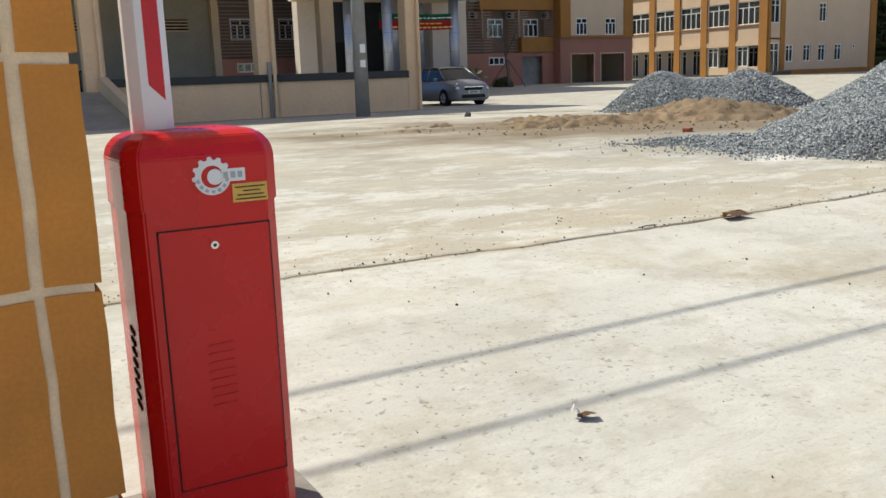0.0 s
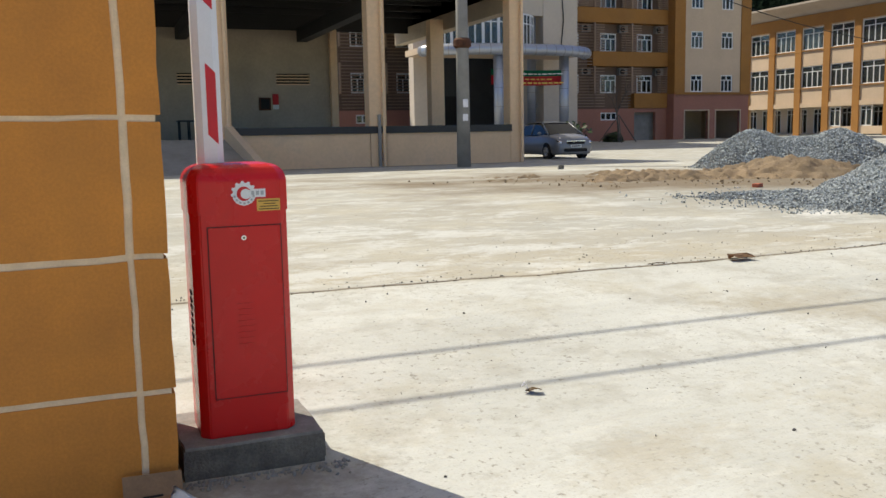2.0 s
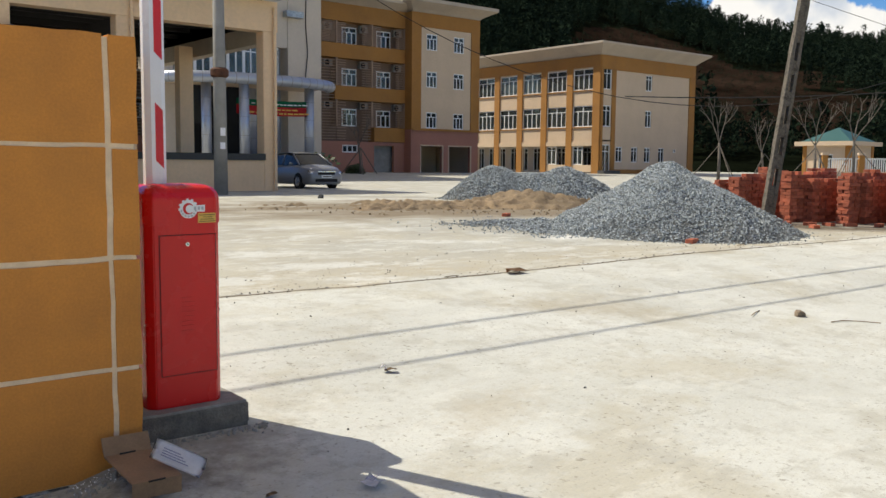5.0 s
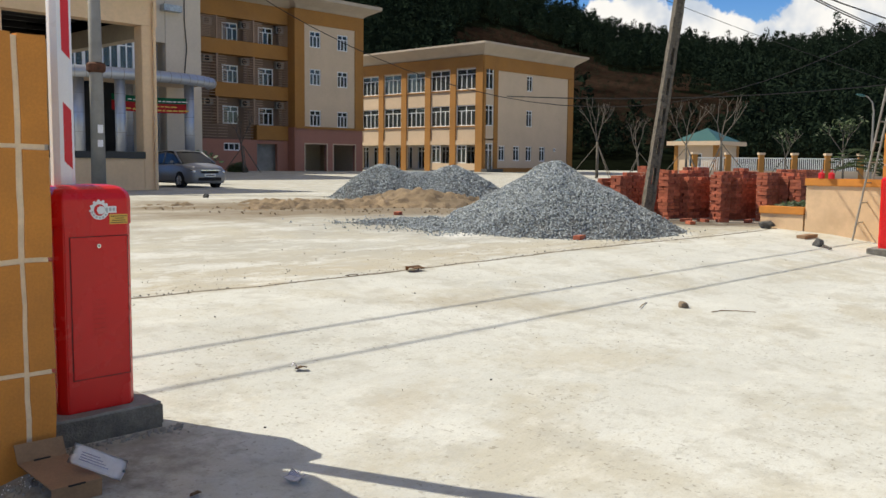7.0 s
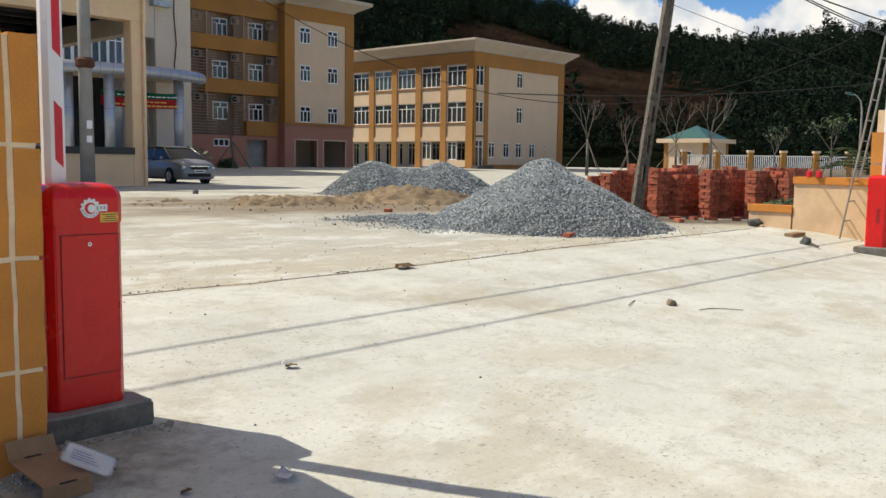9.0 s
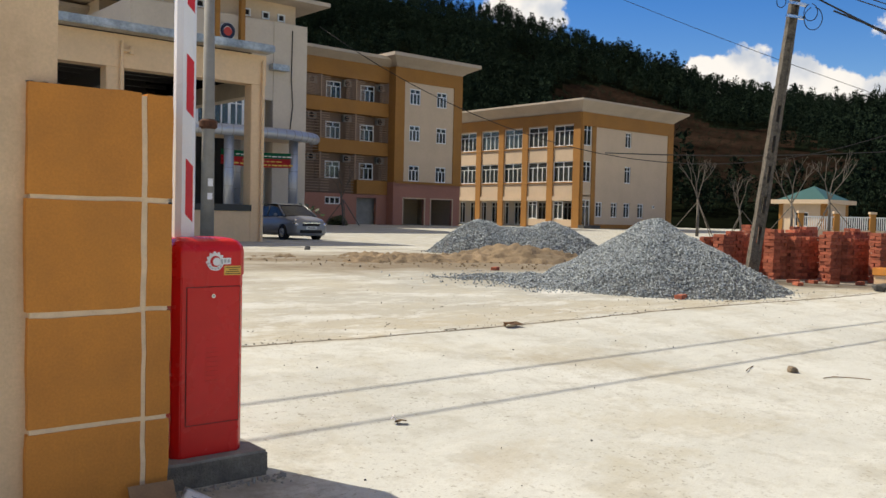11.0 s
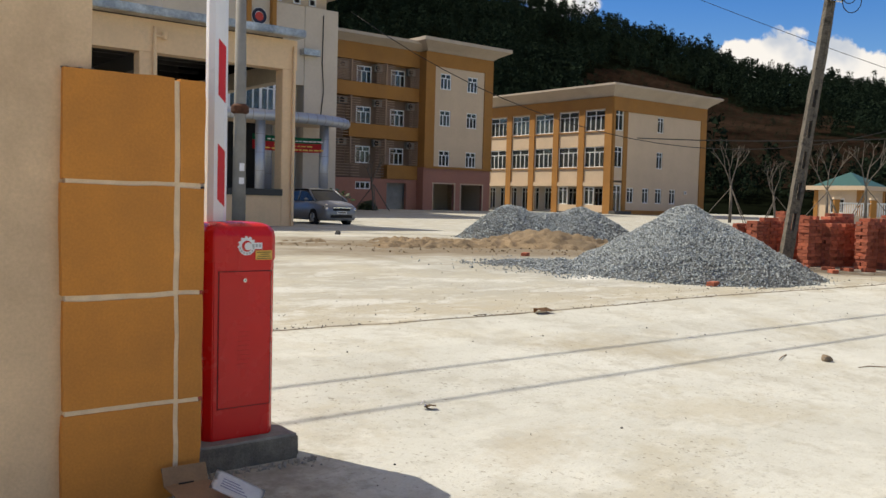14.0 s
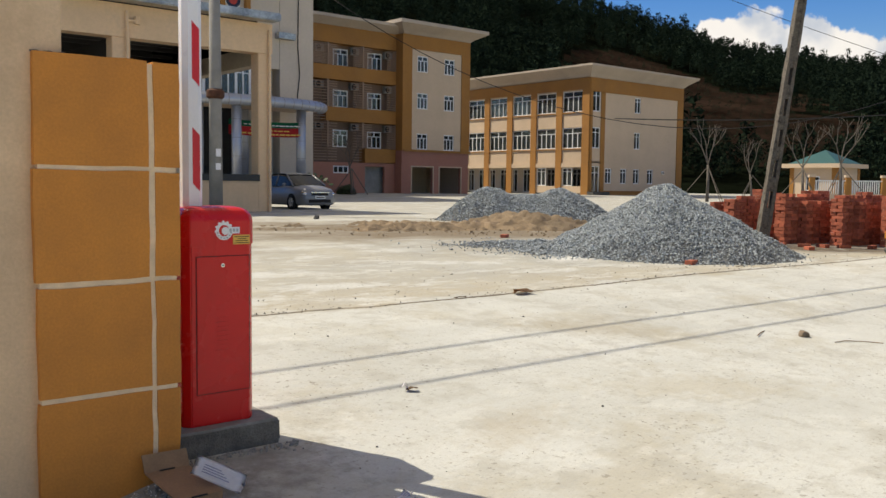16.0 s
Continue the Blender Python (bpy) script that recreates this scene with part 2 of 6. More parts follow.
OCHRE = mat("ochre_paint", (0.59, 0.23, 0.042), 0.75, 0.1, 2.5, 90, 0.25, dirt=(0.42, 0.18, 0.04), dirt_amt=0.4, dirt_scale=2.2)
OCHRE_FAR = mat("ochre_wall_paint", (0.36, 0.168, 0.042), 0.8, 0.08, 0.4, 8, 0.1, dirt=(0.36, 0.18, 0.06), dirt_amt=0.4, dirt_scale=0.35)
CREAM = mat("cream_plaster", (0.69, 0.49, 0.31), 0.85, 0.09, 2.2, 70, 0.45, dirt=(0.44, 0.3, 0.185), dirt_amt=0.55, dirt_scale=1.6, dist=0.006)
CREAM_FAR = mat("cream_wall_paint", (0.6, 0.465, 0.335), 0.85, 0.05, 0.4, 6, 0.1, dirt=(0.6, 0.47, 0.35), dirt_amt=0.4, dirt_scale=0.3)
GREYWALL = mat("grey_beige_wall_paint", (0.6, 0.52, 0.435), 0.85, 0.05, 0.35, 6, 0.1, dirt=(0.54, 0.48, 0.42), dirt_amt=0.4, dirt_scale=0.3)
# pavilion cream darkened: indoor shade is put into this copy's colour
PAV_SHADED = mat("shaded_cream_pavilion_paint", (0.47, 0.39, 0.3), 0.88, 0.07, 0.6, 8, 0.1, dirt=(0.38, 0.32, 0.25), dirt_amt=0.5, dirt_scale=0.5)
PEEL = mat("peeling_base_paint", (0.1, 0.095, 0.09), 0.9, 0.25, 8, 90, 0.8, dirt=(0.78, 0.77, 0.74), dirt_amt=1.0, dirt_scale=9, dist=0.008)
PINK = mat("pink_wall_paint", (0.37, 0.17, 0.125), 0.85, 0.06, 0.4, 6, 0.1)
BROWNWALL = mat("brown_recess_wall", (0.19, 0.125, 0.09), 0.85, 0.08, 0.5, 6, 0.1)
SLAT = mat("beige_slat_paint", (0.34, 0.235, 0.17), 0.8, 0.06, 0.8, 9, 0.05)
JOINT = mat("cream_joint_paint", (0.82, 0.63, 0.42), 0.85, 0.08, 9, 150, 0.5)
EAVE = mat("pale_eave_plaster", (0.46, 0.39, 0.32), 0.85, 0.06, 0.5, 7, 0.1)
CONC_DARK = mat("dark_concrete", (0.1, 0.1, 0.098), 0.85, 0.2, 7, 130, 0.8, dirt=(0.05, 0.05, 0.05), dirt_amt=0.6, dirt_scale=5, dist=0.008)
PLINTH = mat("rough_plinth_concrete", (0.195, 0.18, 0.155), 0.9, 0.22, 9, 110, 0.9, dirt=(0.08, 0.075, 0.07), dirt_amt=0.6, dirt_scale=6, dist=0.01)
CREAM_PAV = mat("warm_cream_paint", (0.85, 0.6, 0.375), 0.85, 0.06, 0.5, 8, 0.1, dirt=(0.55, 0.42, 0.3), dirt_amt=0.5, dirt_scale=0.5)
# lighter than the plinth sides: the lit top is put into the colour
CONC_SCREED = mat("lit_top_screed_concrete", (0.29, 0.275, 0.25), 0.9, 0.15, 9, 110, 0.6, dirt=(0.16, 0.15, 0.135), dirt_amt=0.6, dirt_scale=7)
ROCK = mat("brown_grey_rock", (0.26, 0.2, 0.14), 0.9, 0.25, 20, 120, 0.6)
CONC_GREY = mat("grey_concrete", (0.3, 0.29, 0.27), 0.88, 0.12, 1.5, 60, 0.5)
CONC_POLE = mat("weathered_pole_concrete", (0.21, 0.185, 0.15), 0.9, 0.4, 7, 45, 1.0, dirt=(0.035, 0.03, 0.026), dirt_amt=0.95, dirt_scale=7, dist=0.01)
RED = mat("red_enamel", (0.62, 0.009, 0.011), 0.27, 0.05, 2.5, 200, 0.04, spec=0.32)
RED.node_tree.nodes["Principled BSDF"].inputs["Coat Weight"].default_value = 0.08
RED.node_tree.nodes["Principled BSDF"].inputs["Coat Roughness"].default_value = 0.1
RED_TAPE = mat("red_reflective_tape", (0.62, 0.02, 0.03), 0.4, 0.05, 5, 100, 0.05)
WHITE_TUBE = mat("white_coated_aluminium", (0.78, 0.78, 0.8), 0.35, 0.03, 3, 120, 0.03, spec=0.5)
WHITE = mat("white_frame_paint", (0.75, 0.76, 0.76), 0.5, 0.04, 2, 30, 0.05)
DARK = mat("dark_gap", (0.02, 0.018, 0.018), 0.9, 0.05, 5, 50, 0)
BLACKBAND = mat("black_tiles_and_porch_shade", (0.03, 0.03, 0.033), 0.4, 0.15, 1.2, 20, 0.1)
# near-black also carries the shade on beams and purlins under the pavilion roof
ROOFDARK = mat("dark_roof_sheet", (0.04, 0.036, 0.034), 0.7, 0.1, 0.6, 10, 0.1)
ZINC = mat("galvanised_gutter", (0.5, 0.52, 0.53), 0.42, 0.25, 1.3, 9, 0.5, metal=0.8, dirt=(0.25, 0.26, 0.27), dirt_amt=0.6, dirt_scale=1.2, dist=0.03)
CLAD = mat("silver_cladding", (0.4, 0.43, 0.5), 0.38, 0.06, 0.8, 12, 0.05, metal=0.6)
SILVER = mat("silver_car_paint", (0.24, 0.245, 0.26), 0.36, 0.03, 2, 100, 0.02, metal=0.25, spec=0.5)
RUBBER = mat("black_rubber", (0.02, 0.02, 0.021), 0.85, 0.1, 5, 60, 0.2)
CHROME = mat("bright_metal", (0.7, 0.7, 0.7), 0.25, 0.05, 5, 60, 0.0, metal=1.0)
BRICK = mat("red_clay_brick", (0.45, 0.13, 0.075), 0.9, 0.2, 14, 120, 0.6, rand=0.3, dirt=(0.3, 0.14, 0.09), dirt_amt=0.5, dirt_scale=6)
BARK = mat("grey_brown_bark", (0.16, 0.14, 0.12), 0.95, 0.25, 5, 40, 0.8)
DARKWIRE = mat("black_cable", (0.015, 0.015, 0.016), 0.6, 0.1, 5, 60, 0.0)
RUST = mat("rusty_steel", (0.14, 0.06, 0.035), 0.85, 0.3, 8, 60, 0.6, metal=0.2)
GRAVEL = mat("blue_grey_crushed_stone", (0.335, 0.37, 0.385), 0.85, 0.15, 25, 160, 0.5, island=0.5)
# bed darker than the stones: shade in their gaps is in its colour
GRAVEL_BED = mat("shade_darkened_stone_bed", (0.15, 0.16, 0.165), 0.95, 0.2, 12, 90, 0.9, dist=0.02)
SAND = mat("tan_sand", (0.25, 0.185, 0.118), 0.95, 0.25, 1.3, 60, 0.7, dist=0.02, dirt=(0.2, 0.155, 0.105), dirt_amt=0.8, dirt_scale=1.1)
CARDBOARD = mat("brown_cardboard", (0.27, 0.165, 0.095), 0.85, 0.1, 8, 100, 0.2)
PAPER = mat("white_paper", (0.86, 0.85, 0.88), 0.8, 0.05, 9, 80, 0.2)
LEAFDRY = mat("dry_leaf", (0.25, 0.17, 0.1), 0.85, 0.25, 20, 90, 0.4)
GREEN_LEAF = mat("green_leaves", (0.04, 0.068, 0.022), 0.6, 0.2, 3, 20, 0.2, island=0.4)
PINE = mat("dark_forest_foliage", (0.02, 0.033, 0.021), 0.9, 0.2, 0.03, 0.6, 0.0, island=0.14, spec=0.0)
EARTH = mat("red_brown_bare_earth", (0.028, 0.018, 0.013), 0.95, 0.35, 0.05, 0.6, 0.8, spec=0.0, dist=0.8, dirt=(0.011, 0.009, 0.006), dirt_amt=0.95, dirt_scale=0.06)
# near-black floor: the shade beneath the trees is put into its colour
FOREST_FLOOR = mat("shade_dark_forest_floor", (0.007, 0.0095, 0.0055), 0.95, 0.3, 0.05, 0.5, 0.3, spec=0.0, dist=0.5)
TEAL = mat("teal_roof_sheet", (0.025, 0.1, 0.1), 0.5, 0.08, 0.6, 8, 0.1)
GREEN_CLOTH = mat("green_banner_cloth", (0.0, 0.16, 0.07), 0.7, 0.05, 2, 30, 0.1)
RED_CLOTH = mat("red_banner_cloth", (0.55, 0.025, 0.03), 0.7, 0.05, 2, 30, 0.1)
YELLOW = mat("yellow_print", (0.75, 0.45, 0.1), 0.6, 0.05, 5, 50, 0.0)
PRINT_GREY = mat("pale_grey_print", (0.42, 0.43, 0.44), 0.6, 0.05, 20, 100, 0.0)
WHITE_PRINT = mat("white_print", (0.8, 0.8, 0.8), 0.5, 0.04, 20, 100, 0.0)
BLACK_PRINT = mat("black_print", (0.03, 0.02, 0.01), 0.6, 0.05, 5, 50, 0.0)
WINDOW_GLASS = glass("window_glass", (0.22, 0.27, 0.29))
CAR_DARK = mat("tinted_car_glass", (0.015, 0.017, 0.02), 0.15, 0.02, 2, 30, 0.0, spec=0.16)
JOINT_DIRT = mat("joint_dirt", (0.2, 0.165, 0.12), 0.95, 0.3, 6, 90, 0.6, dirt=(0.3, 0.26, 0.2), dirt_amt=0.9, dirt_scale=2.2)
CONCRETE = paving("pale_concrete_paving")


# ---- building blocks ----
def box(bm, x0, y0, z0, x1, y1, z1, m=None):
    v = [bm.verts.new(((x0, x1)[i], (y0, y1)[j], (z0, z1)[k])) for k in (0, 1) for j in (0, 1) for i in (0, 1)]
    for f in ((0, 2, 3, 1), (4, 5, 7, 6), (0, 1, 5, 4), (2, 6, 7, 3), (0, 4, 6, 2), (1, 3, 7, 5)):
        bm.faces.new([v[i] for i in f])
    if m is not None:
        bmesh.ops.transform(bm, matrix=m, verts=v)
    return v


def tube(bm, pts, radii, n=8, cap=True):
    """A tapered tube along points."""
    rings = []
    pts = [Vector(p) for p in pts]
    for i, p in enumerate(pts):
        d = (pts[min(i + 1, len(pts) - 1)] - pts[max(i - 1, 0)]).normalized()
        a = d.orthogonal().normalized() if abs(d.z) > 0.95 else d.cross(Vector((0, 0, 1))).normalized()
        b = d.cross(a)
        r = radii[i] if isinstance(radii, (list, tuple)) else radii
        rings.append([bm.verts.new(p + r * (a * math.cos(k * math.tau / n) + b * math.sin(k * math.tau / n))) for k in range(n)])
    for r0, r1 in zip(rings, rings[1:]):
        for k in range(n):
            bm.faces.new((r0[k], r0[(k + 1) % n], r1[(k + 1) % n], r1[k]))
    if cap:
        bm.faces.new(rings[0][::-1])
        bm.faces.new(rings[-1])


def prism(bm, outline, y0, y1):
    """An outline in x, z pushed from y0 to y1."""
    a = [bm.verts.new((x, y0, z)) for x, z in outline]
    b = [bm.verts.new((x, y1, z)) for x, z in outline]
    bm.faces.new(a)
    bm.faces.new(b[::-1])
    for i in range(len(a)):
        j = (i + 1) % len(a)
        bm.faces.new((a[j], a[i], b[i], b[j]))


def mesh_of(name, bm, material, smooth=False, bevel=0.0):
    if bevel:
        bmesh.ops.bevel(bm, geom=bm.edges[:], offset=bevel, segments=2, affect="EDGES", clamp_overlap=True)
    bmesh.ops.recalc_face_normals(bm, faces=bm.faces)
    me = bpy.data.meshes.new(name)
    bm.to_mesh(me)
    bm.free()
    me.materials.append(material)
    if smooth:
        me.polygons.foreach_set("use_smooth", [True] * len(me.polygons))
    return me


def part(name, bm, material, parent, label="", smooth=False, bevel=0.0):
    ob = new(name, mesh_of(name, bm, material, smooth, bevel))
    ob.parent = parent
    return tagged(ob, label)


def solid(name, bm, material, label, category, kind="", group="", smooth=False, bevel=0.0):
    return tagged(new(name, mesh_of(name, bm, material, smooth, bevel)), label, category, group, kind)


def thing(name, loc, label, category, group="", kind="", rz=0.0):
    ob = new(name)
    ob.matrix_basis = pose(*loc, 0, 0, rz)
    return tagged(ob, label, category, group, kind)


def one_box(*a):
    bm = bmesh.new()
    box(bm, *a)
    return bm


def facade(bm, w, h, holes, thick, m):
    """A wall in x, z with real openings (x0, z0, x1, z1), its front at y = 0."""
    xs = sorted({0.0, round(w, 4), *[round(v, 4) for o in holes for v in (o[0], o[2])]})
    zs = sorted({0.0, round(h, 4), *[round(v, 4) for o in holes for v in (o[1], o[3])]})
    full = lambda i, k: 0 <= i < len(xs) - 1 and 0 <= k < len(zs) - 1 and not any(o[0] - 1e-4 <= xs[i] and xs[i + 1] <= o[2] + 1e-4 and o[1] - 1e-4 <= zs[k] and zs[k + 1] <= o[3] + 1e-4 for o in holes)
    seen = {}

    def v(x, y, z):
        key = (round(x, 4), y, round(z, 4))
        if key not in seen:
            seen[key] = bm.verts.new(m @ Vector((x, y, z)))
        return seen[key]

    for i in range(len(xs) - 1):
        for k in range(len(zs) - 1):
            if not full(i, k):
                continue
            x0, x1, z0, z1 = xs[i], xs[i + 1], zs[k], zs[k + 1]
            bm.faces.new((v(x0, 0, z0), v(x1, 0, z0), v(x1, 0, z1), v(x0, 0, z1)))
            bm.faces.new((v(x0, thick, z1), v(x1, thick, z1), v(x1, thick, z0), v(x0, thick, z0)))
            for di, dk, a, b in ((-1, 0, (x0, z0), (x0, z1)), (1, 0, (x1, z1), (x1, z0)), (0, -1, (x1, z0), (x0, z0)), (0, 1, (x0, z1), (x1, z1))):
                if not full(i + di, k + dk):
                    bm.faces.new((v(a[0], 0, a[1]), v(b[0], 0, b[1]), v(b[0], thick, b[1]), v(a[0], thick, a[1])))


window_meshes = {}


def window(parent, w, h, lights, m, transom=0.28, name="window", label=""):
    """A framed window in an opening: casements side by side under a transom row."""
    key = (round(w, 2), round(h, 2), lights, transom)
    if key not in window_meshes:
        bm = bmesh.new()
        t = 0.095
        zt = h * (1 - transom) if transom else h
        cut = []
        for i in range(lights):
            cut.append((w * i / lights + (t if i == 0 else 0.045), t, w * (i + 1) / lights - (t if i == lights - 1 else 0.045), zt - 0.035 if transom else h - t))
        if transom:
            n = max(2, lights // 2)
            for i in range(n):
                cut.append((w * i / n + (t if i == 0 else 0.045), zt + 0.035, w * (i + 1) / n - (t if i == n - 1 else 0.045), h - t))
        facade(bm, w, h, cut, 0.08, Matrix.Identity(4))
        pane = bmesh.new()
        box(pane, t, 0.035, t, w / 2, 0.045, h - t)
        window_meshes[key] = (mesh_of("window", bm, WHITE), mesh_of("pane", pane, WINDOW_GLASS))
    fr, pn = window_meshes[key]
    win = new(name, fr)
    win.parent, win.matrix_basis = parent, m
    tagged(win, label)
    for x in (0.0, w / 2 - 0.075):
        p = new("pane", pn)
        p.parent, p.matrix_basis = win, pose(x, 0, 0)
    return win


# ---- ground ----
GY = (-30, -3, 0.6, 1.7, 2.3, 3.4, 4.15, 5.3, 9.8, 16, 24, 31, 45, 57, 900)
GZ = (-0.45, -0.32, -0.15, -0.055, 0.0, 0.145, 0.187, 0.21, 0.288, 0.28, 0.2, 0.14, 0.22, 0.42, 0.42)


def ground_z(y):
    return float(np.interp(y, GY, GZ))


def dip(x, y):
    """A shallow hollow worn along the foot of the pillar and post."""
    u = min(1.0, max(0.0, (0.42 - x) / 0.3)) * min(1.0, max(0.0, (x + 4.0) / 2.0))
    w = min(1.0, max(0.0, (y - 1.2) / 0.45)) * min(1.0, max(0.0, (3.0 - y) / 0.8))
    return -0.075 * u * w


def joint_y(x):
    return 4.31 + 0.09 * math.sin(x * 0.9 + 0.6) * 0.6 + 0.05 * noise.noise(Vector((x * 1.7, 3, 0))) + 0.02 * noise.noise(Vector((x * 7, 1, 0)))


def build_ground():
    xs = [-900, -300, -100, -40, -15] + [-8 + 0.16 * i for i in range(200)] + [26, 32, 40, 60, 100, 200, 400, 900]
    rows = []
    base = [-120, -40, -20, -8, -3, -1.5, -0.5, 0.2, 0.6, 1.15, 1.35, 1.5, 1.7, 2.0, 2.3, 2.85, 3.4, 3.8]
    far = [4.9, 5.3, 6.5, 8, 9.8, 12, 16, 20, 24, 28, 31, 37, 45, 51, 57, 75, 110, 200, 400, 900]
    verts, faces = [], []
    n = 0
    for x in xs:
        j = joint_y(x)
        ys = [(y, ground_z(y) + dip(x, y)) for y in base]
        w = 0.045 + 0.025 * noise.noise(Vector((x * 3, 9, 2)))
        zj = ground_z(j)
        ys += [(j - 0.05, zj), (j - w * 0.5, zj - 0.002), (j - w * 0.2, zj - 0.04), (j + w * 0.2, zj - 0.04), (j + w * 0.5, zj - 0.012), (j + 0.06, zj + 0.002)]
        ys += [(y, ground_z(y)) for y in far]
        n = len(ys)
        verts += [(x, y, z) for y, z in ys]
    for i in range(len(xs) - 1):
        for k in range(n - 1):
            a = i * n + k
            faces.append((a, a + n, a + n + 1, a + 1))
    me = bpy.data.meshes.new("ground")
    me.from_pydata(verts, [], faces)
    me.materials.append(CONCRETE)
    me.update()
    tagged(new("ground", me), "pale sunlit concrete paving with dust stains and a slab joint", "ground", kind="structure")


build_ground()


def slab_joint():
    """Dirt packed into the joint between the two slabs."""
    bm = bmesh.new()
    prev = None
    for i in range(330):
        x = -8 + 0.1 * i
        y = joint_y(x)
        w = 0.013 + 0.02 * abs(noise.noise(Vector((x * 2.1, 5, 0)))) + 0.01 * max(0, noise.noise(Vector((x * 0.6, 8, 0))))
        z = ground_z(y)
        row = [bm.verts.new(p) for p in ((x, y - w, z + 0.001), (x, y - w * 0.3, z + 0.005), (x, y + w, z + 0.003))]
        if prev:
            for a in (0, 1):
                bm.faces.new((prev[a], row[a], row[a + 1], prev[a + 1]))
        prev = row
    solid("slab_joint", bm, JOINT_DIRT, "dark dirt packed in the joint between two slabs", "joint", kind="structure")


slab_joint()


# ---- gate pillars ----
def gate_pillar(x0, mirror):
    """A cream core with ochre rendered blocks; x0 is the outer edge."""
    s = -1 if mirror else 1
    t = thing("gate_pillar", (x0, 1.835, -0.06), "low ochre gate pillar of rendered blocks with cream painted joints", "gate pillar", "gate pillars")
    core = bmesh.new()
    box(core, min(s * 0.012, s * 0.563), 0.0055, -0.045, max(s * 0.012, s * 0.563), 0.5, 1.757)
    part("core", core, JOINT, t, "cream painted core seen in the joints")
    rng = random.Random(5)
    for z0, z1 in ((-0.045, 0.395), (0.418, 0.855), (0.878, 1.314), (1.337, 1.765)):
        for a, b, d in ((0.0, 0.448, 0.12), (0.472, 0.575, 0.51)):
            bm = bmesh.new()
            j = lambda: rng.uniform(-0.0035, 0.0035)
            box(bm, min(s * a, s * b) + j(), 0.0, z0 + j(), max(s * a, s * b) + j(), d, z1 + j())
            bmesh.ops.subdivide_edges(bm, edges=bm.edges[:], cuts=4, use_grid_fill=True)
            for v in bm.verts:
                q = noise.noise_vector(v.co * 9 + Vector((x0, 0, 0)))
                v.co += Vector((q.x, q.y * 0.6, q.z)) * 0.0055
            part("block", bm, OCHRE, t, bevel=0.0)
    foot = bmesh.new()
    box(foot, min(s * 0.004, s * 0.571), -0.008, -0.1, max(s * 0.004, s * 0.571), 0.5, -0.046)
    part("peeling_foot", foot, PEEL, t, "peeling white paint over dark render")
    cap = bmesh.new()
    for i in range(7):
        bmesh.ops.create_icosphere(cap, subdivisions=1, radius=0.025, matrix=pose(s * (0.02 + 0.017 * i), 0.05 + 0.01 * (i % 3), 1.765) @ Matrix.Diagonal((1.2, 1.2, 0.55, 1)))
    part("mortar_lump", cap, CONC_DARK, t, "grey leftover mortar on the top edge")
    return t


gate_pillar(-0.1, False)
gate_pillar(12.99, True)


def gate_post(x0, x1):
    bm = one_box(x0, 1.872, -0.2, x1, 2.42, 2.045)
    bmesh.ops.subdivide_edges(bm, edges=bm.edges[:], cuts=10, use_grid_fill=True)
    for v in bm.verts:
        q = noise.noise_vector(v.co * 3)
        v.co += q * 0.006
    return solid("gate_post", bm, CREAM, "tall cream plastered gate post behind the ochre pillar", "gate post", group="gate posts", smooth=False)


gate_post(-0.62, 0.02)
gate_post(12.87, 13.5)


def sign_frame():
    """A white steel frame standing on the gate post."""
    t = thing("steel_frame", (-0.6, 2.38, 2.045), "white painted steel frame standing on top of the gate post", "steel frame")
    part("lower_rail", one_box(0.0, 0.0, 0.112, 0.645, 0.03, 0.138), WHITE, t)
    for x in (0.08, 0.585):
        part("foot", one_box(x, 0.003, 0.0, x + 0.016, 0.027, 0.111), DARK, t)
        part("upright", one_box(x - 0.005, 0.003, 0.139, x + 0.02, 0.027, 0.62), WHITE, t)
    part("upper_rail", one_box(0.0, 0.0, 0.621, 0.645, 0.03, 0.647), WHITE, t)
    for x0, x1 in ((0.13, 0.5), (0.3, 0.58)):
        bm = bmesh.new()
        tube(bm, [(x0, 0.045, 0.125), (x1, 0.045, 0.63)], 0.011, 6)
        part("brace", bm, WHITE, t)


sign_frame()


def rubble(name, places, material, label, category, size):
    """Loose crumbs as one heap of stuff."""
    bm = bmesh.new()
    rng = random.Random(len(places))
    for x, y, z, r in places:
        m = pose(x, y, z + r * 0.3, rng.uniform(0, 360), rng.uniform(0, 360), rng.uniform(0, 360)) @ Matrix.Diagonal((r, r * rng.uniform(0.5, 1), r * rng.uniform(0.4, 0.8), 1))
        bmesh.ops.create_icosphere(bm, subdivisions=1, radius=1.0, matrix=m)
    return solid(name, bm, material, label, category, kind="stuff")


# ---- barrier gates ----
def disc(bm, r, y0, y1, m, n=32, inner=0.0):
    a = [Vector((r * math.cos(k * math.tau / n), 0, r * math.sin(k * math.tau / n))) for k in range(n)]
    if not inner:
        f0 = [bm.verts.new(m @ (p + Vector((0, y0, 0)))) for p in a]
        f1 = [bm.verts.new(m @ (p + Vector((0, y1, 0)))) for p in a]
        bm.faces.new(f0)
        bm.faces.new(f1[::-1])
        for k in range(n):
            bm.faces.new((f0[k], f0[(k + 1) % n], f1[(k + 1) % n], f1[k]))
        return
    q = [[bm.verts.new(m @ (p * f + Vector((0, y, 0)))) for p in a] for f, y in ((1, y0), (1, y1), (inner / r, y1), (inner / r, y0))]
    for c in range(4):
        for k in range(n):
            bm.faces.new((q[c][k], q[c][(k + 1) % n], q[(c + 1) % 4][(k + 1) % n], q[(c + 1) % 4][k]))


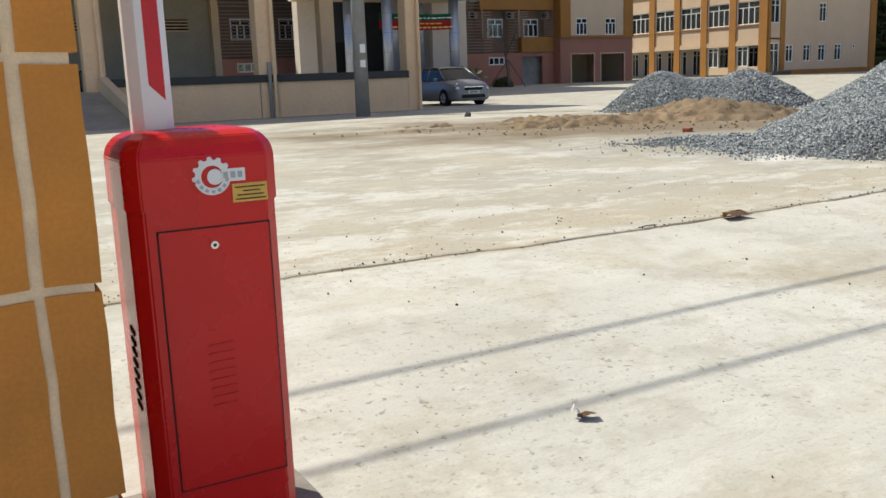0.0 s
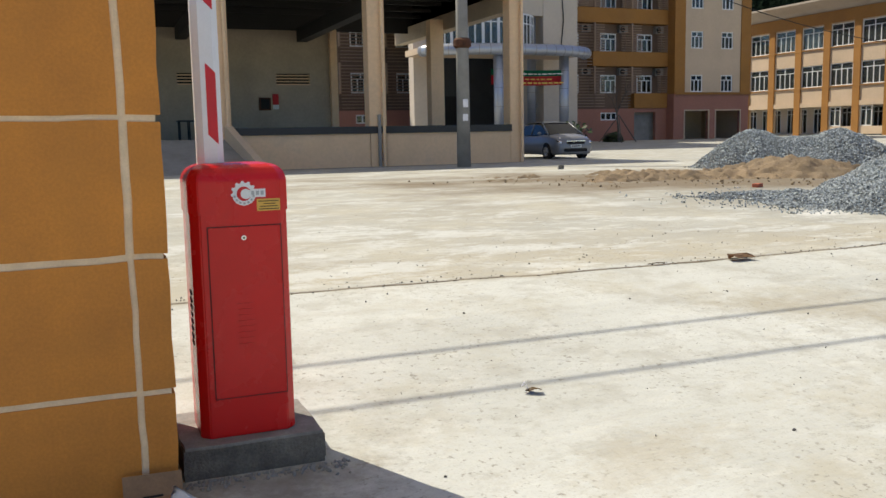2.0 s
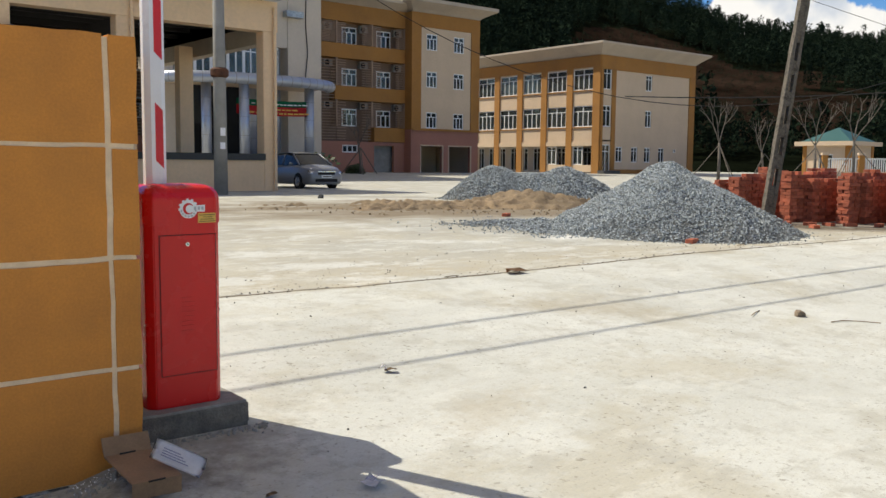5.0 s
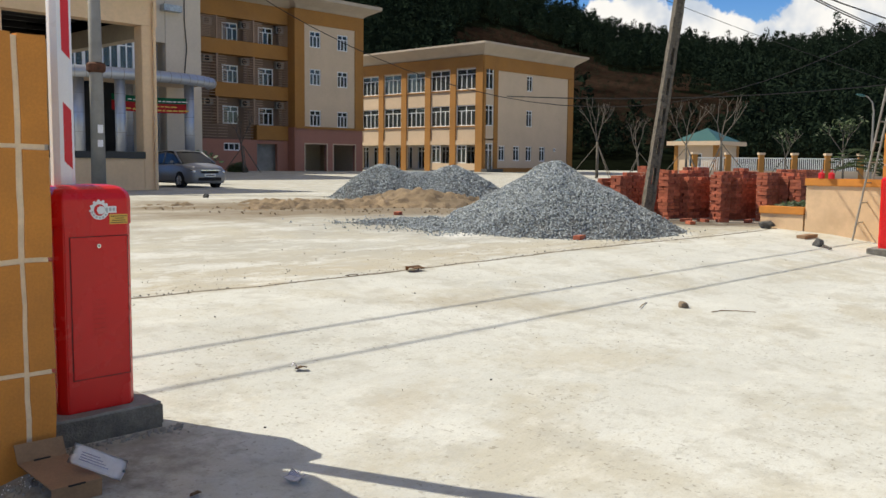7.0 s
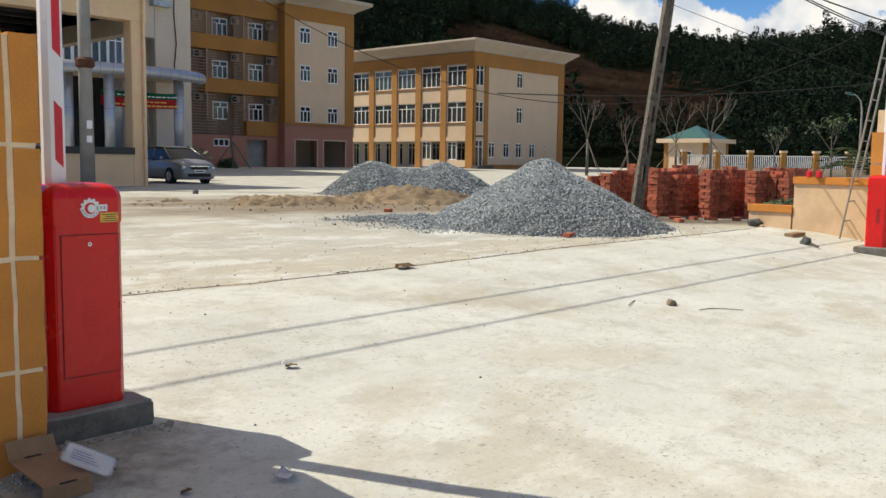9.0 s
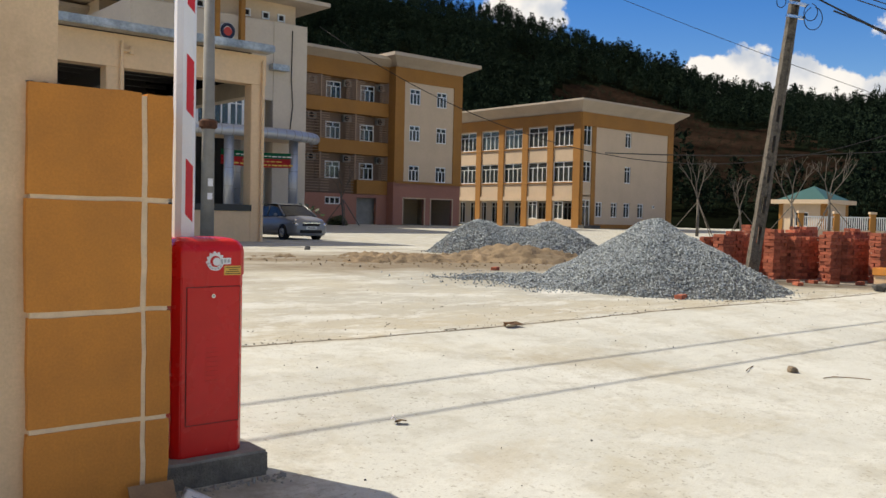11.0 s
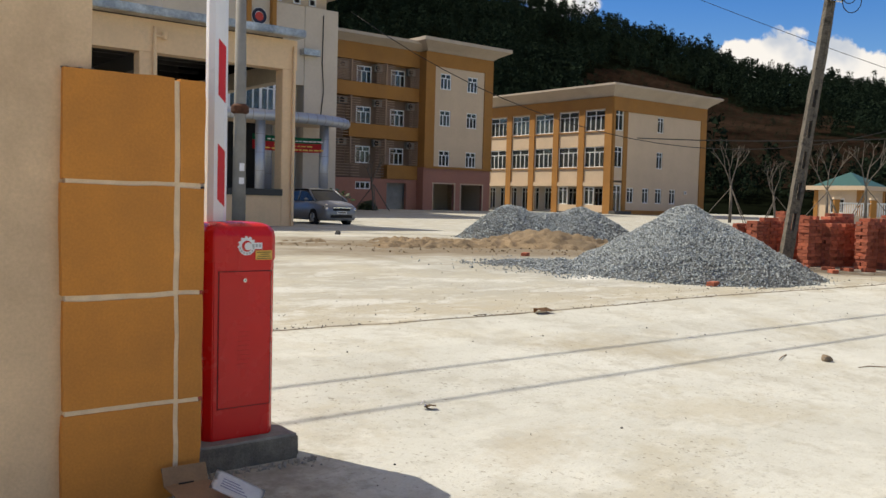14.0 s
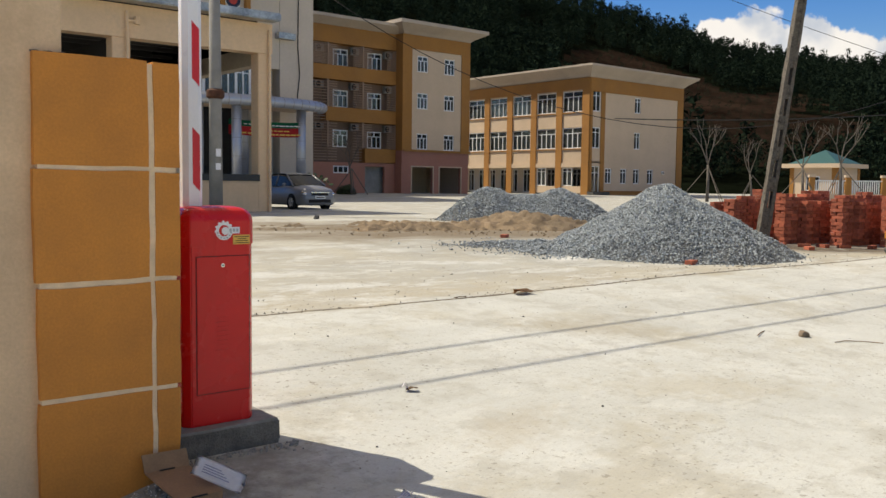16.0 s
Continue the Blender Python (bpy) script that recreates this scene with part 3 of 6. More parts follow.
def lettering(text, size, material, parent, m, name="lettering", label=""):
    cu = bpy.data.curves.new(name, "FONT")
    cu.body, cu.size, cu.align_x, cu.align_y, cu.extrude = text, size, "CENTER", "CENTER", 0.0008
    tmp = bpy.data.objects.new(name, cu)
    scene.collection.objects.link(tmp)
    me = bpy.data.meshes.new_from_object(tmp.evaluated_get(bpy.context.evaluated_depsgraph_get()))
    bpy.data.objects.remove(tmp)
    me.materials.clear()
    me.materials.append(material)
    ob = new(name, me)
    ob.parent, ob.matrix_basis = parent, m
    return tagged(ob, label)


def barrier_gate(x, mirror):
    """Red cabinet 0.345 wide, 0.28 deep, 1.02 high, its arm raised."""
    s = -1 if mirror else 1
    z0 = 0.09
    t = thing("barrier_gate", (x, 2.02, z0), "red enamelled parking barrier cabinet with a raised striped arm", "barrier gate", "barrier gates")
    W, D, H, c = 0.352, 0.28, 1.0, 0.032
    # body with chamfered upright corners
    bm = bmesh.new()
    out = [(c, 0), (W - c, 0), (W, c), (W, D - c), (W - c, D), (c, D), (0, D - c), (0, c)]
    lo = [bm.verts.new((p[0], p[1], 0)) for p in out]
    hi = [bm.verts.new((p[0], p[1], H - 0.12)) for p in out]
    bm.faces.new(lo[::-1])
    bm.faces.new(hi)
    for i in range(8):
        bm.faces.new((lo[i], lo[(i + 1) % 8], hi[(i + 1) % 8], hi[i]))
    body = part("body", bm, RED, t, bevel=0.004)
    # hood: a little wider, rounded on top
    bm = bmesh.new()
    rings = []
    for z, g in ((H - 0.165, 0.004), (H - 0.05, 0.004), (H - 0.025, -0.002), (H - 0.004, -0.018), (H + 0.008, -0.04), (H + 0.014, -0.075)):
        ring = []
        for p in out:
            px = W / 2 + (p[0] - W / 2) * (W / 2 + g) / (W / 2)
            py = D / 2 + (p[1] - D / 2) * (D / 2 + g) / (D / 2)
            ring.append(bm.verts.new((px, py, z)))
        rings.append(ring)
    for a, b in zip(rings, rings[1:]):
        for i in range(8):
            bm.faces.new((a[i], a[(i + 1) % 8], b[(i + 1) % 8], b[i]))
    bm.faces.new(rings[-1])
    bm.faces.new(rings[0][::-1])
    part("hood", bm, RED, t, bevel=0.003)
    # front door in a dark gap
    part("door_gap", one_box(0.0548, -0.0015, 0.1468, 0.3232, 0.004, 0.7872), DARK, t)
    door = part("door", one_box(0.0582, -0.004, 0.1502, 0.3198, 0.01, 0.7838), RED, t, bevel=0.0015)
    bm = bmesh.new()
    disc(bm, 0.0095, -0.011, -0.003, pose(0.184, 0, 0.743), 20)
    lock = part("lock", bm, CHROME, door, "round chrome key lock", bevel=0.001)
    bm = bmesh.new()
    disc(bm, 0.004, -0.0125, -0.010, pose(0.184, 0, 0.743), 12)
    part("keyhole", bm, DARK, lock)
    for i in range(8):
        bm = bmesh.new()
        zz = 0.345 + 0.0215 * i
        prism(bm, [(0.148, zz), (0.213, zz), (0.211, zz + 0.007), (0.150, zz + 0.007)], -0.0075, -0.003)
        part("louvre", bm, RED, door, bevel=0.001)
    # side vents: slanted slots
    for i in range(8):
        bm = bmesh.new()
        zz = 0.34 + 0.027 * i
        for y in (0.09,):
            vs = [(-0.003, y, zz), (-0.003, y + 0.045, zz + 0.007), (-0.003, y + 0.045, zz + 0.018), (-0.003, y, zz + 0.011)]
            f = [bm.verts.new(v) for v in vs]
            g = [bm.verts.new((0.002, v[1], v[2])) for v in vs]
            bm.faces.new(f)
            for k in range(4):
                bm.faces.new((f[k], f[(k + 1) % 4], g[(k + 1) % 4], g[k]))
        part("side_vent", bm, DARK, t)
    # round cog badge, drawn as plain shapes
    bm = bmesh.new()
    cx, cz = 0.192, 0.903
    pts = []
    for k in range(72):
        a = math.tau * k / 72
        tooth = 0 < math.degrees(a) < 195 and (k % 6) < 3
        r = 0.0465 if tooth else 0.0395
        if math.degrees(a) > 195:
            r = 0.043
        pts.append((r * math.cos(a), r * math.sin(a)))
    inner = [(0.026 * math.cos(math.tau * k / 72), 0.026 * math.sin(math.tau * k / 72)) for k in range(72)]
    o = [bm.verts.new((cx + p[0], -0.007, cz + p[1])) for p in pts]
    q = [bm.verts.new((cx + p[0], -0.007, cz + p[1])) for p in inner]
    ob_ = [bm.verts.new((cx + p[0], -0.003, cz + p[1])) for p in pts]
    for k in range(72):
        j = (k + 1) % 72
        bm.faces.new((o[k], o[j], q[j], q[k]))
        bm.faces.new((o[k], ob_[k], ob_[j], o[j]))
    badge = part("badge", bm, WHITE_PRINT, t, "silver cog-shaped badge")
    bm = bmesh.new()
    disc(bm, 0.0185, -0.0062, -0.003, pose(cx + 0.007, 0, cz - 0.001), 24)
    box(bm, cx + 0.0225, -0.0078, cz - 0.014, cx + 0.078, -0.003, cz + 0.016)
    part("badge_plate", bm, WHITE_PRINT, badge)
    for i in range(3):
        part("badge_mark", one_box(cx + 0.026 + 0.017 * i, -0.0088, cz - 0.006, cx + 0.037 + 0.017 * i, -0.007, cz + 0.009), PRINT_GREY, badge)
    # yellow sticker with unreadable lines
    st = part("sticker", one_box(0.237, -0.0072, 0.838, 0.322, -0.003, 0.882), YELLOW, t, "small yellow sticker with dark lines of print")
    for i, (a, b) in enumerate(((0.243, 0.316), (0.262, 0.304), (0.247, 0.312), (0.243, 0.318))):
        part("print_line", one_box(a, -0.0084, 0.872 - 0.0095 * i, b, -0.0068, 0.875 - 0.0095 * i), BLACK_PRINT, st)
    for k in range(7):
        a = math.radians(195 + 25 * k)
        m_ = pose(cx + 0.035 * math.cos(a), 0, cz + 0.035 * math.sin(a), 0, 90 - math.degrees(a), 0)
        bm = bmesh.new()
        box(bm, -0.004, -0.0084, -0.0035, 0.004, -0.0068, 0.0035, m_)
        part("ring_mark", bm, PRINT_GREY, badge)
    # raised arm with an eight-sided section
    ax = 0.098 if not mirror else W - 0.098
    arm = part("arm", arm_mesh(ax, 0.14, 0.86, 6.85), WHITE_TUBE, t, "white coated aluminium barrier arm")
    z = 1.1
    while z < 6.6:
        bm = bmesh.new()
        a, b = ax - s * 0.006, ax + s * 0.030
        prism(bm, [(a, z + 0.018), (b, z - 0.018), (b, z + 0.242), (a, z + 0.278)], 0.1062, 0.109)
        part("red_stripe", bm, RED_TAPE, arm, "red reflective stripe")
        z += 0.484
    # round sign clamped to the arm
    bm = bmesh.new()
    disc(bm, 0.15, 0.085, 0.09, pose(ax, 0, 4.95), 40)
    sign = part("stop_sign", bm, WHITE_PRINT, arm, "round white stop sign with a red rim")
    bm = bmesh.new()
    disc(bm, 0.15, 0.081, 0.0849, pose(ax, 0, 4.95), 40, 0.122)
    part("rim", bm, RED_TAPE, sign)
    lettering("STOP", 0.105, RED_TAPE, sign, pose(ax, 0.083, 4.95, 90, -90 * s, 0))
    return t


def arm_mesh(ax, ay, z0, z1):
    bm = bmesh.new()
    prof = [(-0.048, -0.016), (-0.024, -0.033), (0.024, -0.033), (0.048, -0.016), (0.048, 0.016), (0.024, 0.033), (-0.024, 0.033), (-0.048, 0.016)]
    a = [bm.verts.new((ax + p[0], ay + p[1], z0)) for p in prof]
    b = [bm.verts.new((ax + p[0] * 0.95, ay + p[1] * 0.95, z1)) for p in prof]
    bm.faces.new(a[::-1])
    bm.faces.new(b)
    for i in range(8):
        bm.faces.new((a[i], a[(i + 1) % 8], b[(i + 1) % 8], b[i]))
    return bm


def concrete_plinth(x0, x1, y0, y1, z0, z1):
    """A cast block in two lifts under a thin screed, coloured lighter for the lit top."""
    t = thing("concrete_plinth", (x0, y0, z0), "rough dark concrete plinth under the barrier cabinet", "plinth", "plinths")
    w, d, h = x1 - x0, y1 - y0, z1 - z0
    for name, za, zb, g, m, label in (("lower_lift", 0.0, h * 0.52, 0.0, PLINTH, ""), ("upper_lift", h * 0.52, h - 0.012, 0.004, PLINTH, ""), ("screed", h - 0.012, h, -0.002, CONC_SCREED, "grey top screed with its lit tone in the colour")):
        bm = one_box(-g, -g, za, w + g, d + g, zb)
        bmesh.ops.subdivide_edges(bm, edges=[e for e in bm.edges if e.calc_length() > 0.2], cuts=9, use_grid_fill=True)
        for v in bm.verts:
            q = noise.noise_vector((v.co + Vector((x0, 0, 0))) * 8)
            v.co += Vector((q.x, q.y, 0)) * 0.007
        part(name, bm, m, t, label)


barrier_gate(0.575, False)
concrete_plinth(0.50, 1.015, 1.95, 2.40, -0.12, 0.09)
barrier_gate(12.2, True)
concrete_plinth(12.1, 12.64, 1.95, 2.40, -0.12, 0.09)


# ---- three-storey building (cream, ochre columns) ----
def eave(bm, x0, y0, x1, y1, z, out, rise, edge):
    """A cornice that flares outward, with a thin roof edge on top."""
    rings = []
    for g, h in ((0.02, 0), (0.35, rise * 0.35), (out, rise), (out, rise + edge), (out - 0.3, rise + edge + 0.06)):
        rings.append([bm.verts.new((x, y, z + h)) for x, y in ((x0 - g, y0 - g), (x1 + g, y0 - g), (x1 + g, y1 + g), (x0 - g, y1 + g))])
    for a, b in zip(rings, rings[1:]):
        for i in range(4):
            bm.faces.new((a[i], a[(i + 1) % 4], b[(i + 1) % 4], b[i]))
    bm.faces.new(rings[-1])
    bm.faces.new(rings[0][::-1])


def building_three_storey():
    z0 = 0.42
    t = thing("school_building", (66.57, 56.84, z0), "three-storey cream school building with ochre columns and flared eaves", "building")
    L, W, H = 24.0, 15.3, 11.62
    R = pose(0, L, 0, 0, 0, -90)
    bays = [0.95 + 3.63 * i for i in range(6)]
    rows = ((4.65, 6.75), (8.3, 10.4))
    holes = [(L - b - 2.7, z0_, L - b, z1_) for b in bays for z0_, z1_ in rows] + [(L - b - 2.7, 0.0, L - b, 3.2) for b in bays]
    bm = bmesh.new()
    facade(bm, L, H, holes, 0.25, R)
    part("wall", bm, CREAM_FAR, t, "cream west wall with spandrel panels")
    for b in bays:
        for z0_, z1_ in rows:
            window(t, 2.7, z1_ - z0_, 4, R @ pose(L - b - 2.7, 0.06, z0_), 0.27)
            bm = bmesh.new()
            box(bm, L - b - 2.75, -0.12, z0_ - 0.1, L - b + 0.05, 0.05, z0_ - 0.005, R)
            part("sill", bm, OCHRE_FAR, t)
    for i in range(7):
        a = 0.0 if i == 0 else bays[i - 1] + 2.7 + 0.0
        b = a + (0.93 if i == 0 else 0.8)
        bm = bmesh.new()
        box(bm, L - b, -0.13, 0, L - a, -0.004, H - 1.12, R)
        part("column", bm, OCHRE_FAR, t, "ochre pilaster")
    bm = bmesh.new()
    box(bm, 0, -0.15, H - 1.118, L, -0.004, H, R)
    part("ochre_band", bm, OCHRE_FAR, t)
    # veranda behind the ground-floor columns
    bm = bmesh.new()
    doors = [(L - b - x - 1.15, 0.15, L - b - x, 2.65) for b in bays for x in (0.1, 1.75)]
    facade(bm, L, 3.3, doors, 0.15, R @ pose(0, 1.9, 0))
    part("veranda_wall", bm, GREYWALL, t)
    for d in doors:
        window(t, 1.15, 2.5, 2, R @ pose(d[0], 1.93, d[1]), 0.2, "glazed_door")
    # brown inner wall and dark floor hold the veranda's shade in their colours
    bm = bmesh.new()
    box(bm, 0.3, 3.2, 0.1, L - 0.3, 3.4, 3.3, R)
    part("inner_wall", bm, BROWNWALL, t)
    bm = bmesh.new()
    box(bm, 0.3, 0.0, 0.0, L - 0.3, 3.2, 0.14, R)
    part("veranda_floor", bm, CONC_DARK, t)
    bm = bmesh.new()
    box(bm, 0, -0.1, 2.75, L, 0.22, 3.2, R)
    part("veranda_beam", bm, CREAM_FAR, t)
    bm = bmesh.new()
    box(bm, 0, 0.25, 3.2, L, 2.4, 3.35, R)
    part("veranda_ceiling", bm, EAVE, t)
    for b in bays[:2]:
        bm = bmesh.new()
        box(bm, L - b - 2.7, 0.02, 0, L - b, 0.2, 0.85, R)
        part("parapet", bm, CREAM_FAR, t)
        window(t, 1.3, 1.85, 2, R @ pose(L - b - 2.65, 0.09, 0.86), 0.2)
    # south wall
    holes = [(0.33, 8.3, 1.6, 10.4), (0.33, 4.65, 1.6, 6.75), (0.33, 0.15, 1.6, 2.9)]
    holes += [(7.0, 8.48, 8.0, 10.1), (7.0, 4.76, 8.0, 6.5)] + [(x, 1.15, x + 1.0, 2.7) for x in (2.5, 4.9, 7.0, 9.35)]
    bm = bmesh.new()
    facade(bm, W, H, holes, 0.25, pose(0, 0, 0))
    part("wall", bm, CREAM_FAR, t, "cream south wall")
    for a in holes:
        window(t, a[2] - a[0], a[3] - a[1], 2, pose(a[0], 0.07, a[1]), 0.25)
    for a in ((-0.02, 0.0, 0.31, H - 1.3), (1.62, 0, 2.2, H - 1.3), (W - 0.95, 0, W + 0.02, H - 1.3), (-0.02, H - 1.36, W + 0.02, H)):
        part("ochre_border", one_box(a[0], -0.1, a[1], a[2], -0.004, a[3]), OCHRE_FAR, t)
    part("plinth_band", one_box(2.2, -0.08, 0.0, W - 0.95, -0.004, 0.42), OCHRE_FAR, t)
    part("entrance_step", one_box(-0.3, -0.9, 0.0, 2.2, -0.1, 0.32), CONC_DARK, t)
    bm = bmesh.new()
    box(bm, W - 0.25, 0.25, 0, W, L, H)
    box(bm, 0.25, L - 0.25, 0, W - 0.25, L, H)
    box(bm, 2.6, 0.25, 3.4, W - 0.25, L - 0.25, 3.6)
    box(bm, 0.3, 0.25, 7.4, W - 0.25, L - 0.25, 7.6)
    part("back_wall", bm, CREAM_FAR, t)
    bm = bmesh.new()
    eave(bm, 0, 0, W, L, H, 1.25, 0.97, 0.18)
    part("roof", bm, EAVE, t, "flared pale eaves and flat roof")
    ac = part("wall_vent", one_box(11.75, -0.16, 2.25, 12.07, -0.05, 2.57), WHITE, t, "small white wall vent")
    bm = bmesh.new()
    disc(bm, 0.1, -0.175, -0.155, pose(11.91, 0, 2.41), 20)
    part("fan_grille", bm, DARK, ac)
    return t


building_three_storey()


# ---- four-storey building with a projecting stair block ----
def cooling_unit(parent, x, y, z):
    ac = part("air_conditioner", one_box(x, y - 0.35, z, x + 0.85, y, z + 0.6), CONC_GREY, parent, "grey outdoor cooling unit")
    bm = bmesh.new()
    disc(bm, 0.24, y - 0.36, y - 0.34, pose(x + 0.32, 0, z + 0.3), 16)
    part("fan_grille", bm, DARK, ac)


def building_four_storey():
    z0 = 0.28
    t = thing("office_building", (47.32, 61.95, z0), "four-storey ochre building with a pink ground floor and slatted balconies", "building")
    W, H = 7.75, 14.35
    wins = [(x, z, x + 1.25, z + 1.45) for x in (1.5, 4.68) for z in (4.15, 7.8, 11.12)]
    garage = [(0.95, 0.12, 3.4, 2.55), (4.2, 0.12, 6.8, 2.55)]
    bm = bmesh.new()
    facade(bm, W, H - 4.0, [(a[0], a[1] - 4.0, a[2], a[3] - 4.0) for a in wins], 0.3, pose(0, 0, 4.0))
    part("wall", bm, CREAM_FAR, t, "cream panelled front of the stair block")
    bm = bmesh.new()
    facade(bm, W, 4.0, garage, 0.3, pose(0, 0, 0))
    part("ground_floor_wall", bm, PINK, t, "pink ground-floor wall with two open bays")
    for a in wins:
        window(t, a[2] - a[0], a[3] - a[1], 3, pose(a[0], 0.05, a[1]), 0.3)
    for a in ((-0.22, 4.0, 0.85, H), (W - 1.0, 4.0, W + 0.02, H), (0.85, 13.12, W - 1.0, H)):
        part("ochre_border", one_box(a[0], -0.09, a[1], a[2], -0.004, a[3]), OCHRE_FAR, t)
    part("string_course", one_box(-0.12, -0.16, 3.93, W + 0.12, -0.094, 4.12), OCHRE_FAR, t)
    for a in garage:
        bm = bmesh.new()
        box(bm, a[0] - 0.1, -0.05, a[1], a[0], -0.004, a[3] + 0.1)
        box(bm, a[2], -0.05, a[1], a[2] + 0.1, -0.004, a[3] + 0.1)
        box(bm, a[0], -0.05, a[3], a[2], -0.004, a[3] + 0.1)
        part("opening_frame", bm, CREAM_FAR, t)
    bm = bmesh.new()
    facade(bm, 15.0, H - 4.0, [], 0.2, pose(-0.21, 15, 4.0, 0, 0, -90))
    part("side_wall", bm, OCHRE_FAR, t, "ochre side wall")
    bm = bmesh.new()
    facade(bm, 15.0, 4.0, [], 0.2, pose(-0.21, 15, 0, 0, 0, -90))
    part("side_wall", bm, PINK, t, "pink ground-floor side wall")
    bm = bmesh.new()
    box(bm, W - 0.3, 0.3, 0, W, 15, H)
    box(bm, 0.3, 14.7, 0, W - 0.3, 15, H)
    box(bm, 0.3, 6, 0, W - 0.3, 6.2, 4.0)
    box(bm, 0.3, 0.3, 3.9, W - 0.3, 14.7, 4.0)
    box(bm, 0.3, 6.2, 7.5, W - 0.3, 14.7, 7.6)
    part("inner_wall", bm, CREAM_FAR, t)
    bm = bmesh.new()
    eave(bm, 0, 0, W, 15, H, 1.3, 0.75, 0.3)
    part("roof", bm, EAVE, t, "flared pale eaves and flat roof")
    # long wing: two bays with ochre parapets beside the stair block, slatted screens past them
    X0, Y, XS = -38.0, 0.9, -7.6
    recess = Y + 0.95
    levels = ((2.84, 4.08, -3.55), (6.32, 7.51, XS), (9.84, 11.04, -9.4), (12.9, H, X0))
    for za, zb, xa in levels:
        part("balcony_band", one_box(xa, Y, za, -0.22, recess - 0.01, zb), OCHRE_FAR, t, "ochre balcony parapet")
    xs = [-1.96 - 3.62 * i for i in range(10)]
    floors = ((4.08, 6.32), (7.51, 9.84), (11.04, 12.9))
    wl = [(x - X0 - 0.76, za + 0.06, x - X0 + 0.76, za + 1.56) for za, zb in floors for x in xs]
    lower = [(X0 + 31.2, 1.85, 1.6, 0.66), (X0 + 18.0, 1.85, 1.6, 0.66), (X0 + 10.0, 1.85, 1.6, 0.66)]
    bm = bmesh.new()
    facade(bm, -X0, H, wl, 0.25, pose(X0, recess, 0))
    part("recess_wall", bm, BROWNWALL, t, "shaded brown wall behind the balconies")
    for a in wl:
        window(t, a[2] - a[0], a[3] - a[1], 3, pose(X0 + a[0], recess - 0.04, a[1]), 0.3)
    # pink ground floor with small windows and an open doorway
    bm = bmesh.new()
    holes = [(x - X0, z, x - X0 + w, z + h) for x, z, w, h in lower] + [(-3.5 - X0, 0.12, -1.35 - X0, 2.5)]
    facade(bm, -X0 - 0.22, 2.82, holes, 0.3, pose(X0, Y + 0.1, 0))
    part("ground_floor_wall", bm, PINK, t, "pink ground-floor wall")
    for x, z, w, h in lower:
        window(t, w, h, 3, pose(x, Y + 0.16, z), 0.0)
    part("doorway_back", one_box(-3.9, Y + 0.75, 0.1, -1.0, Y + 0.85, 2.7), CONC_GREY, t, "grey wall inside the doorway")
    for i, x in enumerate(xs):
        for za, zb in floors:
            cooling_unit(t, x + 0.88, recess - 0.03, zb - 0.72)
            part("pier", one_box(x + 1.74, Y + 0.02, za, x + 1.88, recess - 0.01, zb), SLAT, t)
            screened = x < XS or za < 5 and x < -4
            n = 14 if screened else 11
            z_low = za - 1.2 if screened and za < 11 else za
            for k in range(n):
                z = z_low + 0.1 + (zb - z_low - 0.1) * k / n
                if x < XS:
                    part("slat", one_box(x - 1.74, Y + 0.12, z, x + 1.74, Y + 0.17, z + 0.07), SLAT, t)
                else:
                    part("slat", one_box(x - 1.74, Y + 0.12, z, x - 0.82, Y + 0.17, z + 0.07), SLAT, t)
                    part("slat", one_box(x + 0.82, Y + 0.12, z, x + 1.74, Y + 0.17, z + 0.07), SLAT, t)
    bm = bmesh.new()
    box(bm, X0, recess + 5, 0, 0, recess + 5.2, H)
    box(bm, X0 - 0.2, Y, 0, X0, recess + 5, H)
    part("back_wall", bm, CREAM_FAR, t)
    bm = bmesh.new()
    eave(bm, X0, Y, -0.1, 14, H, 1.0, 0.5, 0.25)
    part("wing_roof", bm, EAVE, t, "pale eaves over the balcony wing")
    part("kerb_platform", one_box(-10, -1.2, -0.3, W + 1.2, -0.17, 0.1), CONC_GREY, t)
    return t


building_four_storey()


